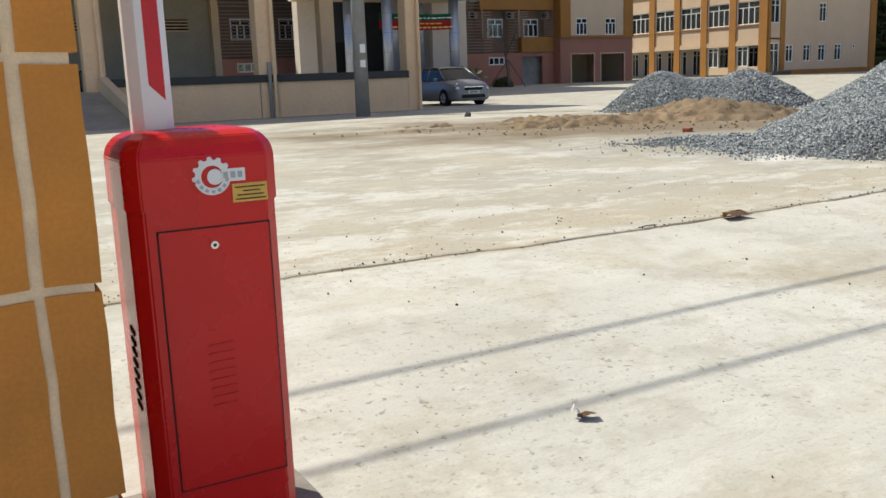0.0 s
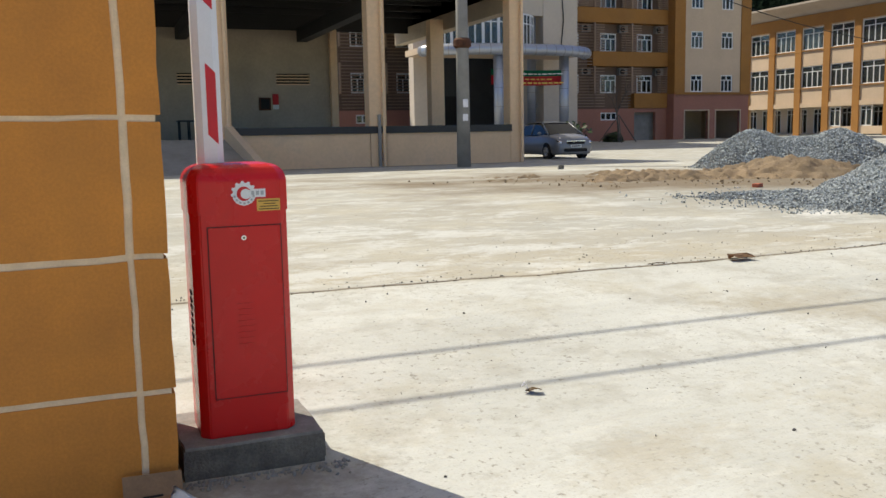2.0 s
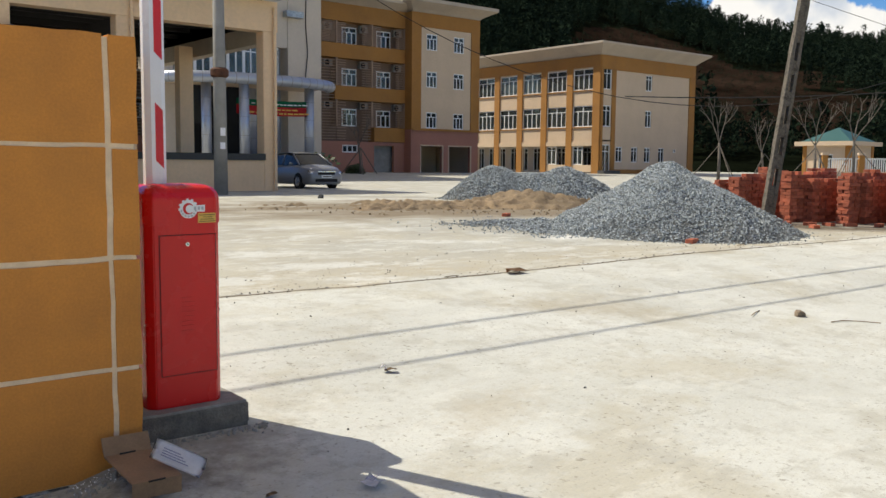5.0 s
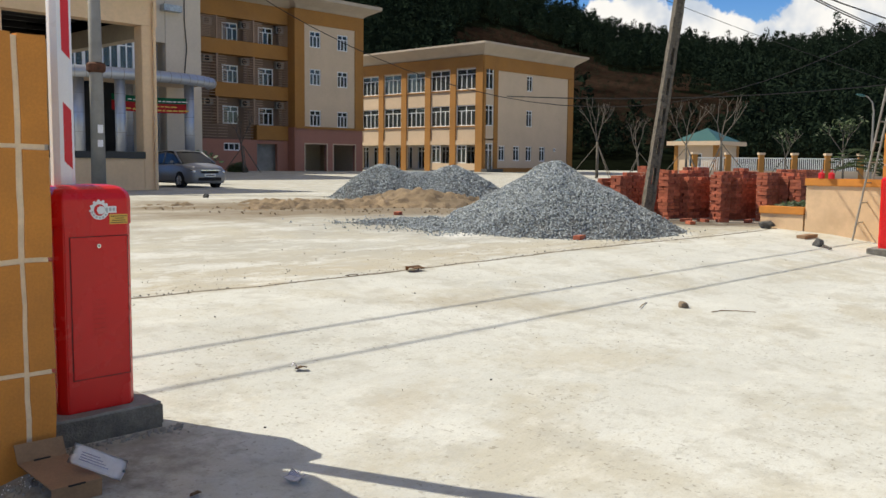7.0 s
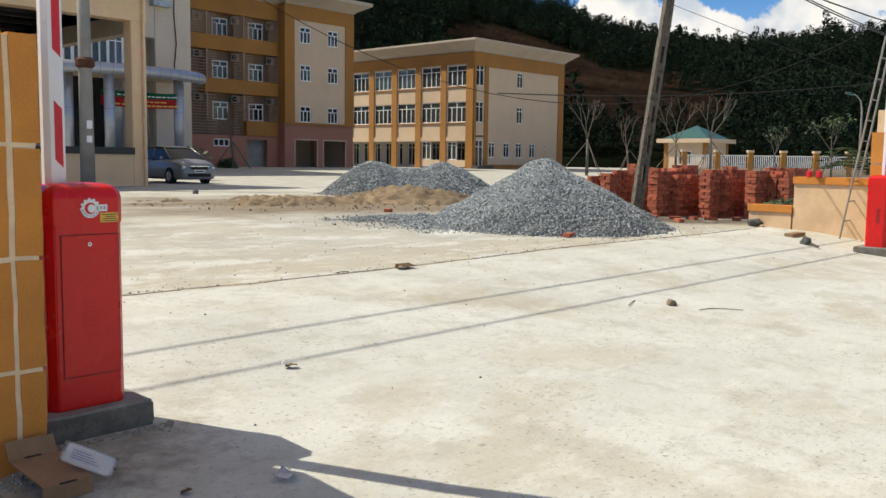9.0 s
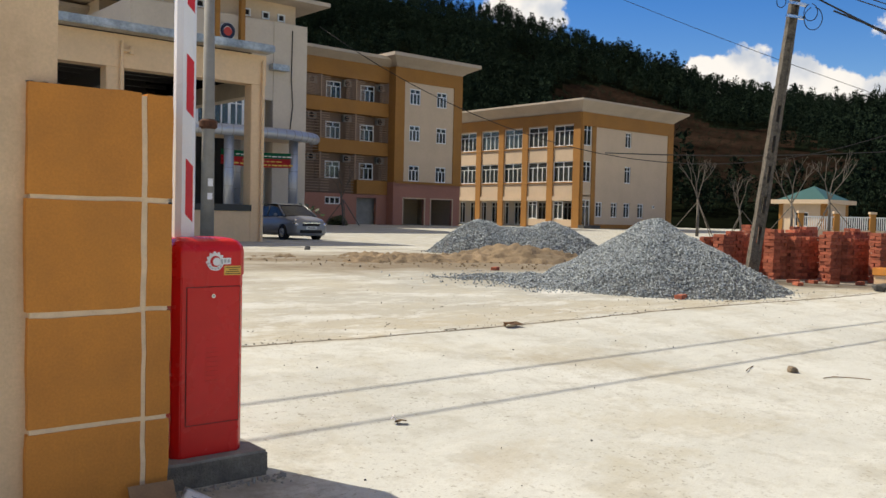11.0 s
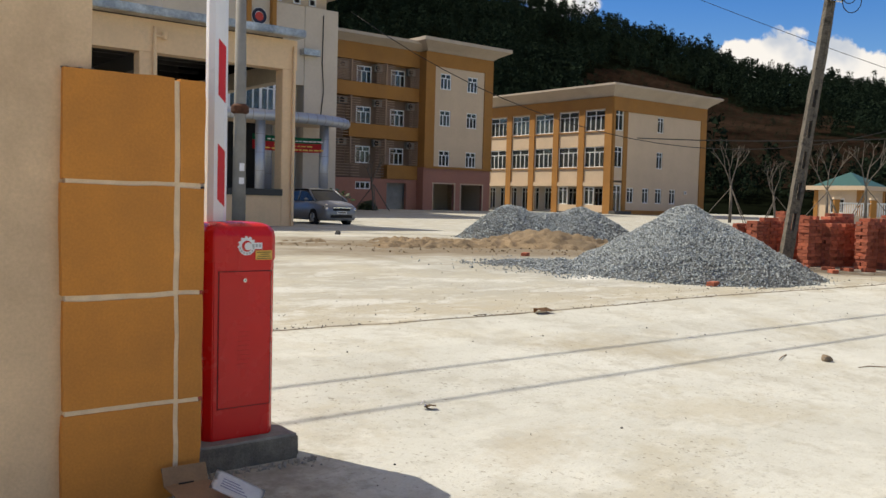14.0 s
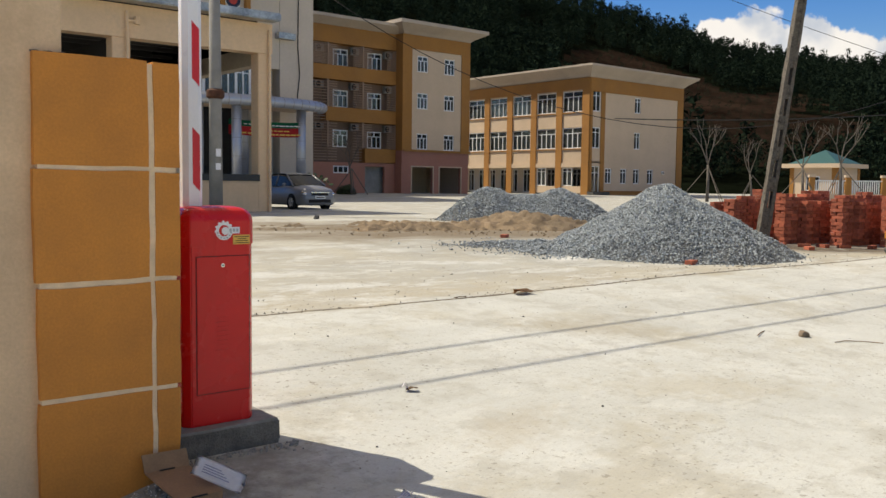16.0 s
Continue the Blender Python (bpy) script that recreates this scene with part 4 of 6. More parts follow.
# ---- main hall with the round porch ----
def building_main():
    t = thing("main_building", (19.2, 52.0, 0.3), "tall grey-beige main building with a round porch and overhanging roof", "building")
    part("tower_wall", one_box(10.0, 0.0, 0.0, 12.6, 12.0, 13.94), GREYWALL, t, "plain grey-beige end wall")
    bm = bmesh.new()
    slits = [(x - 0.28, 14.08, x + 0.28, 14.6) for x in (2.09, 3.33, 4.8, 8.12, 9.55, 10.75)]
    facade(bm, 10.9, 15.3 - 13.94, [(a[0] - 1.0, a[1] - 13.94, a[2] - 1.0, a[3] - 13.94) for a in slits], 0.3, pose(1.0, 0.45, 13.94))
    part("attic_wall", bm, CREAM_FAR, t, "cream attic wall with small square windows")
    for a in slits:
        bm = bmesh.new()
        facade(bm, 0.56, 0.52, [(0.085, 0.085, 0.475, 0.435)], 0.1, pose(a[0], 0.36, a[1]))
        win = part("attic_window", bm, WHITE, t, "small white-framed window")
        part("pane", one_box(a[0] + 0.05, 0.48, a[1] + 0.05, a[0] + 0.51, 0.5, a[1] + 0.47), DARK, win)
    part("upper_wall", one_box(0.15, 0.05, 8.6, 9.99, 12.0, 13.92), GREYWALL, t, "grey-beige upper wall")
    part("attic_back", one_box(1.0, 8.0, 13.95, 11.9, 12.0, 15.3), CREAM_FAR, t)
    for x in (5.55, 7.35):
        part("fin", one_box(x, -0.35, 11.0, x + 0.3, 0.04, 15.28), OCHRE_FAR, t, "ochre vertical fin")
    bm = bmesh.new()
    box(bm, -1.5, -1.2, 15.3, 13.7, 13, 15.57)
    part("roof", bm, EAVE, t, "flat overhanging roof slab")
    bm = bmesh.new()
    disc(bm, 0.56, -0.12, 0.04, pose(6.5, 0, 12.75), 32)
    em = part("emblem", bm, WHITE_PRINT, t, "round emblem with a dark red centre")
    bm = bmesh.new()
    disc(bm, 0.52, -0.16, -0.121, pose(6.5, 0, 12.75), 32, 0.31)
    part("emblem_ring", bm, mat("dark_blue_enamel", (0.012, 0.012, 0.035), 0.4, 0.05, 2, 30, 0.0), em)
    bm = bmesh.new()
    disc(bm, 0.29, -0.16, -0.121, pose(6.5, 0, 12.72), 24)
    part("emblem_centre", bm, mat("red_enamel_centre", (0.5, 0.05, 0.035), 0.5, 0.05, 2, 30, 0.0), em)
    # porch recess: black wall and doorway sheet carry its shade in their colour
    part("porch_back_wall", one_box(3.3, 6.0, 0.0, 9.98, 6.3, 8.6), BLACKBAND, t, "porch wall blackened for the shade of the recess")
    part("porch_floor", one_box(2.3, -4.0, -0.3, 9.98, 6.0, 0.55), CONC_GREY, t)
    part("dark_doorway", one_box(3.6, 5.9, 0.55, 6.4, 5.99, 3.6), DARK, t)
    part("cross_wall", one_box(0.75, 0.06, 0.0, 2.3, 0.9, 8.59), GREYWALL, t)
    # curved window band over the porch
    n = 10
    cx, cy, r = 5.6, 1.2, 3.9
    for i in range(n):
        a0 = math.pi * (0.08 + 0.84 * i / n)
        a1 = math.pi * (0.08 + 0.84 * (i + 1) / n)
        p0 = Vector((cx - r * math.cos(a0), cy - r * 0.9 * math.sin(a0), 6.35))
        p1 = Vector((cx - r * math.cos(a1), cy - r * 0.9 * math.sin(a1), 6.35))
        d = p1 - p0
        window(t, d.length, 2.1, 2, Matrix.Translation(p0) @ pose(0, 0, 0, 0, 0, math.degrees(math.atan2(d.y, d.x))), 0.3)
    # round canopy tube and ceiling
    bm = bmesh.new()
    R2 = 5.55
    pts = [(5.75 - R2 * math.cos(math.pi * k / 24), -3.0 - 2.3 * math.sin(math.pi * k / 24), 5.85) for k in range(25)]
    tube(bm, pts, 0.34, 14)
    can = part("canopy_tube", bm, CLAD, t, "silver-clad round canopy edge", smooth=True)
    for k in range(1, 24):
        bm = bmesh.new()
        p, q = Vector(pts[k]), Vector(pts[k + 1]) - Vector(pts[k - 1])
        q.normalize()
        tube(bm, [p - q * 0.02, p + q * 0.02], 0.347, 14)
        part("canopy_seam", bm, CONC_GREY, can)
    bm = bmesh.new()
    edge = [(pts[0][0], 0.0)] + [(p[0], p[1]) for p in pts] + [(pts[-1][0] - 0.2, -0.02), (9.9, -0.02)]
    lo = [bm.verts.new((p[0], p[1], 5.75)) for p in edge]
    hi = [bm.verts.new((p[0], p[1], 6.12)) for p in edge]
    bm.faces.new(lo[::-1])
    bm.faces.new(hi)
    for i in range(len(edge)):
        j = (i + 1) % len(edge)
        bm.faces.new((lo[i], lo[j], hi[j], hi[i]))
    part("canopy_ceiling", bm, CREAM_FAR, t)
    for x, y in ((2.3, -4.0), (4.3, -4.9), (9.15, -4.2), (7.4, 0.2), (9.4, 0.6)):
        bm = bmesh.new()
        tube(bm, [(x, y, 0.4), (x, y, 5.7 if y < 0 else 8.5)], 0.3, 18)
        col = part("porch_column", bm, CLAD, t, "silver-clad round column", smooth=True)
        for z in (1.4, 2.5, 3.6, 4.7):
            bm = bmesh.new()
            tube(bm, [(x, y, z - 0.012), (x, y, z + 0.012)], 0.305, 18)
            part("column_seam", bm, CONC_GREY, col)
    # downpipe on the end wall
    bm = bmesh.new()
    tube(bm, [(11.4, -0.06, 13.5), (11.35, -0.06, 10.2), (11.5, -0.06, 8.4), (11.3, -0.06, 6.6)], 0.035, 6)
    part("hanging_cable", bm, DARKWIRE, t)
    part("gutter_stub", one_box(9.6, -0.6, 10.6, 10.9, -0.05, 11.0), ZINC, t)
    return t


building_main()


def banner():
    t = thing("banner", (23.3, 47.5, 4.15), "long red and green cloth banner with rows of pale lettering", "banner")
    def strip(z0, z1):
        bm = bmesh.new()
        n = 24
        g = [[bm.verts.new((5.05 * i / n, 0.06 * math.sin(i * 0.7) + 0.9 * (i / n - 0.5) ** 2, z0 + (z1 - z0) * k - 0.18 * (1 - (2 * i / n - 1) ** 2) * 0.5)) for i in range(n + 1)] for k in (0, 1)]
        for i in range(n):
            bm.faces.new((g[0][i], g[0][i + 1], g[1][i + 1], g[1][i]))
        bmesh.ops.solidify(bm, geom=bm.faces[:], thickness=0.012)
        return bm
    part("red_field", strip(0.0, 0.55), RED_CLOTH, t, "red lower cloth")
    part("green_field", strip(0.55, 0.92), GREEN_CLOTH, t, "green upper cloth")
    rng = random.Random(3)
    for z, x0, x1, m_, h in ((0.66, 0.9, 4.6, WHITE_PRINT, 0.06), (0.34, 1.3, 3.7, YELLOW, 0.07), (0.1, 0.35, 4.8, YELLOW, 0.09)):
        x = x0
        while x < x1:
            w = rng.uniform(0.16, 0.4)
            i = x / 5.05
            part("word_bar", one_box(x, -0.085 + 0.9 * (i - 0.5) ** 2, z - 0.09 * (1 - (2 * i - 1) ** 2), x + w, -0.075 + 0.9 * (i - 0.5) ** 2, z + h - 0.09 * (1 - (2 * i - 1) ** 2)), m_, t)
            x += w + 0.1


banner()


# ---- covered sports pavilion ----
def pavilion():
    Y = 27.48
    zb = 0.16
    t = thing("pavilion", (0.0, Y, zb), "open cream pavilion with square columns, low wall and metal gutter", "pavilion")
    for x0, x1 in ((14.5, 15.05), (9.25, 9.85), (4.1, 4.68), (-1.1, -0.5), (-6.3, -5.7)):
        part("column", one_box(x0, 0.0, -0.1, x1, 0.55, 5.75), CREAM_PAV, t, bevel=0.02)
        if x0 > 0:
            bm = bmesh.new()
            tube(bm, [(x1 - 0.12, -0.08, 0.0), (x1 - 0.12, -0.08, 6.6)], 0.06, 8)
            pipe = part("downpipe", bm, CREAM_PAV, t)
            if x0 > 14:
                continue
            bm = bmesh.new()
            tube(bm, [(x1 - 0.12, -0.1, 6.3), (x1 + 0.05, -0.1, 6.3), (x1 + 0.28, -0.1, 6.3)], 0.05, 8)
            tube(bm, [(x1 + 0.2, -0.1, 6.2), (x1 + 0.2, -0.1, 6.45)], 0.09, 10)
            part("pipe_elbow", bm, CREAM_PAV, pipe)
    part("inner_column", one_box(13.85, 6.0, -0.1, 14.43, 6.5, 5.75), CREAM_PAV, t)
    part("inner_column", one_box(10.75, 10.3, -0.1, 11.05, 10.59, 5.75), CREAM_PAV, t)
    part("front_beam", one_box(-12, -0.02, 5.75, 15.07, 0.57, 6.82), CREAM_PAV, t, "cream front beam")
    # side beam takes the shade-darkened cream
    part("side_beam", one_box(14.55, 0.58, 5.35, 15.03, 12.5, 6.0), PAV_SHADED, t)
    # cross beams take the near-black roof colour in place of shade
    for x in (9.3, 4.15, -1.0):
        part("cross_beam", one_box(x, 0.58, 5.2, x + 0.45, 10.5, 5.75), ROOFDARK, t, "roof beam with the roof's shade in its colour")
    bm = bmesh.new()
    box(bm, -12.2, -0.75, 6.84, 15.05, -0.1, 7.12)
    part("gutter", bm, ZINC, t, "dented galvanised gutter", bevel=0.04)
    bm = bmesh.new()
    v = [bm.verts.new(p) for p in ((-12.2, -0.1, 7.0), (15.3, -0.1, 7.0), (15.3, 6.5, 7.7), (-12.2, 6.5, 7.7), (15.3, 13.2, 6.8), (-12.2, 13.2, 6.8))]
    bm.faces.new((v[0], v[1], v[2], v[3]))
    bm.faces.new((v[3], v[2], v[4], v[5]))
    bmesh.ops.solidify(bm, geom=bm.faces[:], thickness=0.08)
    part("roof_sheet", bm, ROOFDARK, t, "dark ribbed roof sheet")
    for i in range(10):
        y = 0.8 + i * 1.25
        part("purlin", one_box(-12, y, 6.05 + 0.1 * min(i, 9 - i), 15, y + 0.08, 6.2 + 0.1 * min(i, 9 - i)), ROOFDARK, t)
    # added sheet: blocks the daylight that would enter at the gable
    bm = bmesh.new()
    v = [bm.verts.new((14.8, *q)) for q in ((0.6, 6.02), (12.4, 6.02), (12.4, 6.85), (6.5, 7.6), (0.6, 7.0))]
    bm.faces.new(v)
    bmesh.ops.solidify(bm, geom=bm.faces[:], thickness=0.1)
    part("gable_sheet", bm, ROOFDARK, t, "dark sheet added to block daylight at the gable")
    part("low_wall", one_box(4.95, 0.02, -0.1, 14.5, 0.3, 1.12), CREAM_PAV, t, "cream low wall")
    part("black_band", one_box(4.7, -0.03, 1.12, 14.55, 0.355, 1.36), BLACKBAND, t, "black tiled coping")
    part("floor_slab", one_box(-12, 0.36, -0.1, 15.0, 12.6, 1.02), CONC_GREY, t)
    bm = bmesh.new()
    louv = [(x, 3.5 - zb, x + 1.5, 4.0 - zb) for x in (4.15 + 12, 8.35 + 12)]
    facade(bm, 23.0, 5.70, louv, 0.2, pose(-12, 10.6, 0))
    part("back_wall", bm, PAV_SHADED, t, "cream back wall in a shade-darkened colour, with louvred vents")
    # added sheet and black vent backings hide the bright outside
    part("back_sheet", one_box(-12, 10.62, 5.7, 14.8, 10.7, 7.15), ROOFDARK, t, "dark sheet added to block daylight above the back wall")
    for a in louv:
        part("vent_back", one_box(a[0] - 12.1, 10.81, a[1] - 0.1, a[2] - 11.9, 10.9, a[3] + 0.1), DARK, t)
        for k in range(4):
            part("louvre", one_box(a[0] - 12, 10.58, a[1] + 0.13 * k, a[2] - 12, 10.75, a[1] + 0.05 + 0.13 * k), CREAM_PAV, t)
    part("drain_pipe", one_box(9.52, -0.1, -0.1, 9.62, -0.02, 1.75), CONC_GREY, t)
    return t


pavilion()


# ---- wooded hill ----
def ridge(yaw):
    return float(np.interp(yaw, (-20, 10, 31, 43, 50, 54.5, 60, 65, 73, 95, 130), (82, 114, 109, 93.5, 79, 68, 57, 51.5, 52, 57, 51)))


def hill_z(x, y):
    r = math.hypot(x, y)
    yaw = math.degrees(math.atan2(x, y))
    top = ridge(yaw)
    k = min(1.0, max(0.0, (r - 135) / 285))
    z = top * (k ** 1.25) * (1.0 if r < 430 else 1 - 0.35 * min(1, (r - 430) / 200))
    z += 5.0 * k * noise.noise(Vector((x * 0.012, y * 0.012, 1))) + 1.5 * k * noise.noise(Vector((x * 0.05, y * 0.05, 5)))
    return 0.3 + z if r > 135 else -0.5


def bare(x, y):
    """Cut slopes and scars where no trees stand."""
    r, yaw = math.hypot(x, y), math.degrees(math.atan2(x, y))
    w = noise.noise(Vector((x * 0.02, y * 0.02, 7)))
    scar = ((yaw - 51.8) / 5.0) ** 2 + ((r - 300) / 55) ** 2 < 1 + 0.5 * w
    w += 0.6 * noise.noise(Vector((x * 0.09, y * 0.09, 3)))
    slope = ((yaw - 59) / 8) ** 2 + ((r - 222) / 78) ** 2 < 1 + 0.6 * w
    return scar or slope and r > 172 + 40 * w


def build_hill():
    ny, nr = 330, 110
    verts, faces = [], []
    for i in range(ny):
        yaw = radians(-20 + 150 * i / (ny - 1))
        for k in range(nr):
            r = 128 + 520 * (k / (nr - 1)) ** 1.2
            x, y = r * math.sin(yaw), r * math.cos(yaw)
            verts.append((x, y, hill_z(x, y)))
    for i in range(ny - 1):
        for k in range(nr - 1):
            a = i * nr + k
            faces.append((a, a + 1, a + nr + 1, a + nr))
    me = bpy.data.meshes.new("hillside")
    me.from_pydata(verts, [], faces)
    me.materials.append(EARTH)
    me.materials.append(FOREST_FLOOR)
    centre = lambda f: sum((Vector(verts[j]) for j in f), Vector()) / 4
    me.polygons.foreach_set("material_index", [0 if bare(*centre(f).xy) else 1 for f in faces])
    me.polygons.foreach_set("use_smooth", [True] * len(me.polygons))
    tagged(new("hillside", me), "steep hillside of red-brown bare earth under dark woods", "hill", kind="structure")

    rng = np.random.default_rng(4)
    pts = []
    while len(pts) < 12000:
        yaw, r = rng.uniform(18, 84), math.sqrt(rng.uniform(150 ** 2, 440 ** 2))
        x, y = r * math.sin(radians(yaw)), r * math.cos(radians(yaw))
        near_edge = r < 190 and rng.random() < 0.5
        if bare(x, y):
            if rng.random() < 0.35:
                continue
            h = rng.uniform(0.7, 2.2)
        elif near_edge:
            h = rng.uniform(3, 6)
        else:
            h = rng.uniform(4.5, 8.5) * (1.0 + 0.55 * noise.noise(Vector((x * 0.06, y * 0.06, 9)))) * (1.35 if rng.random() < 0.12 else 1)
        pts.append((x, y, hill_z(x, y), h))
    P = np.array(pts)
    per = 115
    n = len(P)
    # leaf clumps: triangles spread over a tapering, uneven crown
    u = rng.random((n, per))
    ang = rng.random((n, per)) * math.tau
    h = P[:, 3:4]
    zz = 0.22 + 0.78 * u
    rad = np.where(h < 2.5, 0.6, 0.21) * h * (1.12 - zz) ** 0.5 * (0.55 + 0.5 * rng.random((n, per)))
    c = np.stack([P[:, 0:1] + rad * np.cos(ang), P[:, 1:2] + rad * np.sin(ang), P[:, 2:3] + h * zz], -1)
    size = (h * 0.056)[..., None, None] * (0.6 + 0.8 * rng.random((n, per, 1, 1)))
    tri = rng.normal(size=(n, per, 3, 3))
    tri /= np.linalg.norm(tri, axis=-1, keepdims=True)
    v = (c[:, :, None, :] + tri * size).reshape(-1, 3)
    me = bpy.data.meshes.new("forest")
    m = len(v)
    me.vertices.add(m)
    me.vertices.foreach_set("co", v.ravel())
    me.loops.add(m)
    me.loops.foreach_set("vertex_index", np.arange(m))
    me.polygons.add(m // 3)
    me.polygons.foreach_set("loop_start", np.arange(0, m, 3))
    me.update(calc_edges=True)
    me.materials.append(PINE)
    tagged(new("forest", me), "dense dark green pine wood covering the hill", "woods", kind="stuff")


build_hill()

# ---- heaps of gravel and sand ----
def heap(name, material, cx, cy, rx, ry, turn, height_at, res=0.09):
    nx, ny = int(2 * rx / res), int(2 * ry / res)
    ca, sa = math.cos(radians(turn)), math.sin(radians(turn))
    verts, faces = [], []
    for i in range(nx + 1):
        for k in range(ny + 1):
            u, w = -rx + 2 * rx * i / nx, -ry + 2 * ry * k / ny
            x, y = cx + u * ca - w * sa, cy + u * sa + w * ca
            verts.append((x, y, ground_z(y) + height_at(x, y)))
    for i in range(nx):
        for k in range(ny):
            a = i * (ny + 1) + k
            f = (a, a + ny + 1, a + ny + 2, a + 1)
            if max(verts[j][2] - ground_z(verts[j][1]) for j in f) > -0.02:
                faces.append(f)
    me = bpy.data.meshes.new(name)
    me.from_pydata(verts, [], faces)
    me.materials.append(material)
    me.polygons.foreach_set("use_smooth", [True] * len(me.polygons))
    return me


def cone(x, y, cx, cy, r, h, stretch=1.0, turn=0.0, soft=0.006):
    dx, dy = x - cx, y - cy
    ca, sa = math.cos(radians(turn)), math.sin(radians(turn))
    u, w = (dx * ca + dy * sa) / stretch, -dx * sa + dy * ca
    d = math.hypot(u, w) / r
    return h * (1 - math.sqrt(d * d + soft)) + 0.0


def near_heap(x, y):
    q = Vector((x, y, 0))
    a = cone(x, y, 10.25, 6.46, 1.95, 1.13)
    b = cone(x, y, 9.0, 7.75, 1.0, 0.13, 1.8, 120)
    c = cone(x, y, 10.9, 6.0, 1.35, 0.62)
    return max(a, b, c) + 0.07 * noise.noise(q * 1.3) + 0.04 * noise.noise(q * 4) - 0.03


def far_heap(x, y):
    q = Vector((x, y, 4))
    a = cone(x, y, 15.25, 15.9, 1.35, 1.2, 1.15, -38, 0.06)
    b = cone(x, y, 16.75, 14.7, 1.45, 1.22, 1.2, -38, 0.06)
    e = cone(x, y, 16.0, 15.3, 1.25, 1.02, 1.5, -38, 0.06)
    a = math.log(math.exp(9 * a) + math.exp(9 * e) + math.exp(9 * b)) / 9 - 0.03
    return max(a, b) + 0.1 * noise.noise(q * 0.9) + 0.05 * noise.noise(q * 3) - 0.03


def sand_heap(x, y):
    q = Vector((x, y, 8))
    a = cone(x, y, 12.9, 12.3, 1.9, 0.4, 1.5, -38)
    b = cone(x, y, 10.9, 13.3, 2.2, 0.2, 1.6, -38, 0.02)
    lump = 0.14 * noise.noise(q * 0.7) + 0.14 * abs(noise.noise(q * 1.5)) - 0.12 * abs(noise.noise(q * 3.1)) + 0.08 * noise.noise(q * 5.5) + 0.05 * noise.noise(q * 13)
    return max(a, b) + lump - 0.1


def stones(name, height_at, cx, cy, spread, count, lo, hi, seed, label):
    """Thousands of broken stones lying on a heap."""
    rng = np.random.default_rng(seed)
    base = np.array([(1, 0, 0), (-1, 0, 0), (0, 1, 0), (0, -1, 0), (0, 0, 1), (0, 0, -1)], float)
    tri = np.array([(0, 2, 4), (2, 1, 4), (1, 3, 4), (3, 0, 4), (2, 0, 5), (1, 2, 5), (3, 1, 5), (0, 3, 5)])
    vs, fs, n = [], [], 0
    while n < count:
        x, y = cx + rng.normal() * spread, cy + rng.normal() * spread
        h = height_at(x, y)
        if h < -0.015:
            if rng.random() > 0.1 or h < -0.12:
                continue
            h = 0
        r = rng.uniform(lo, hi)
        q = base * rng.uniform(0.55, 1.1, (6, 3)) * r + rng.normal(size=(6, 3)) * r * 0.2
        a = rng.normal(size=(3, 3))
        a, _ = np.linalg.qr(a)
        vs.append(q @ a + (x, y, ground_z(y) + max(h, 0) + r * 0.6))
        fs.append(tri + 6 * n)
        n += 1
    me = bpy.data.meshes.new(name)
    me.from_pydata(np.concatenate(vs).tolist(), [], np.concatenate(fs).tolist())
    me.materials.append(GRAVEL)
    tagged(new(name, me), label, "gravel", kind="stuff")


tagged(new("gravel_heap", heap("gravel_heap", GRAVEL_BED, 10.0, 6.9, 3.0, 2.7, 0, near_heap)), "tall heap of blue-grey crushed stone on the yard", "gravel heap", "gravel heaps", "stuff")
tagged(new("gravel_heap", heap("gravel_heap", GRAVEL_BED, 16.0, 15.3, 3.4, 2.4, -38, far_heap, 0.14)), "long low heap of blue-grey crushed stone", "gravel heap", "gravel heaps", "stuff")
tagged(new("sand_heap", heap("sand_heap", SAND, 11.6, 12.8, 5.6, 3.6, -38, sand_heap, 0.06)), "low trampled mound of tan sand", "sand heap", kind="stuff")
stones("loose_stones", near_heap, 9.9, 6.9, 1.05, 50000, 0.009, 0.021, 1, "broken blue-grey stones lying on the heap")
stones("loose_stones", far_heap, 16.0, 15.3, 1.25, 20000, 0.014, 0.034, 2, "broken blue-grey stones lying on the heap")


# ---- brick stacks ----
def brick_mesh(l, w, h):
    bm = one_box(-l / 2, -w / 2, 0, l / 2, w / 2, h)
    bmesh.ops.bevel(bm, geom=bm.edges[:], offset=0.004, segments=1, affect="EDGES")
    return mesh_of("brick", bm, BRICK)


BRICK_ME = [brick_mesh(0.215, 0.102, 0.058), brick_mesh(0.21, 0.1, 0.056)]


def brick_stack(x, y, long, courses, seed, label):
    """A stack one brick thick; x, y is its nearest corner, long counts bricks laid end to end."""
    rng = random.Random(seed)
    t = thing("brick_stack", (x, y, ground_z(y)), label, "brick stack", "brick stacks", rz=rng.uniform(-5, 1))
    for c in range(courses):
        spots = [(0.056 + 0.112 * i, 0.112, 90) for i in range(2 * long)] if c % 2 == 0 else [(0.112 + 0.224 * i, 0.056 + 0.112 * k, 0) for i in range(long) for k in (0, 1)]
        for px, py, rz in spots:
            if c >= courses - 1 and rng.random() < 0.3:
                continue
            ob = new("brick", BRICK_ME[rng.random() < 0.4])
            ob.parent = t
            ob.matrix_basis = pose(px + rng.uniform(-0.012, 0.012), py + rng.uniform(-0.012, 0.012), 0.0605 * c, 0, 0, rz + rng.uniform(-4, 4))
    return t


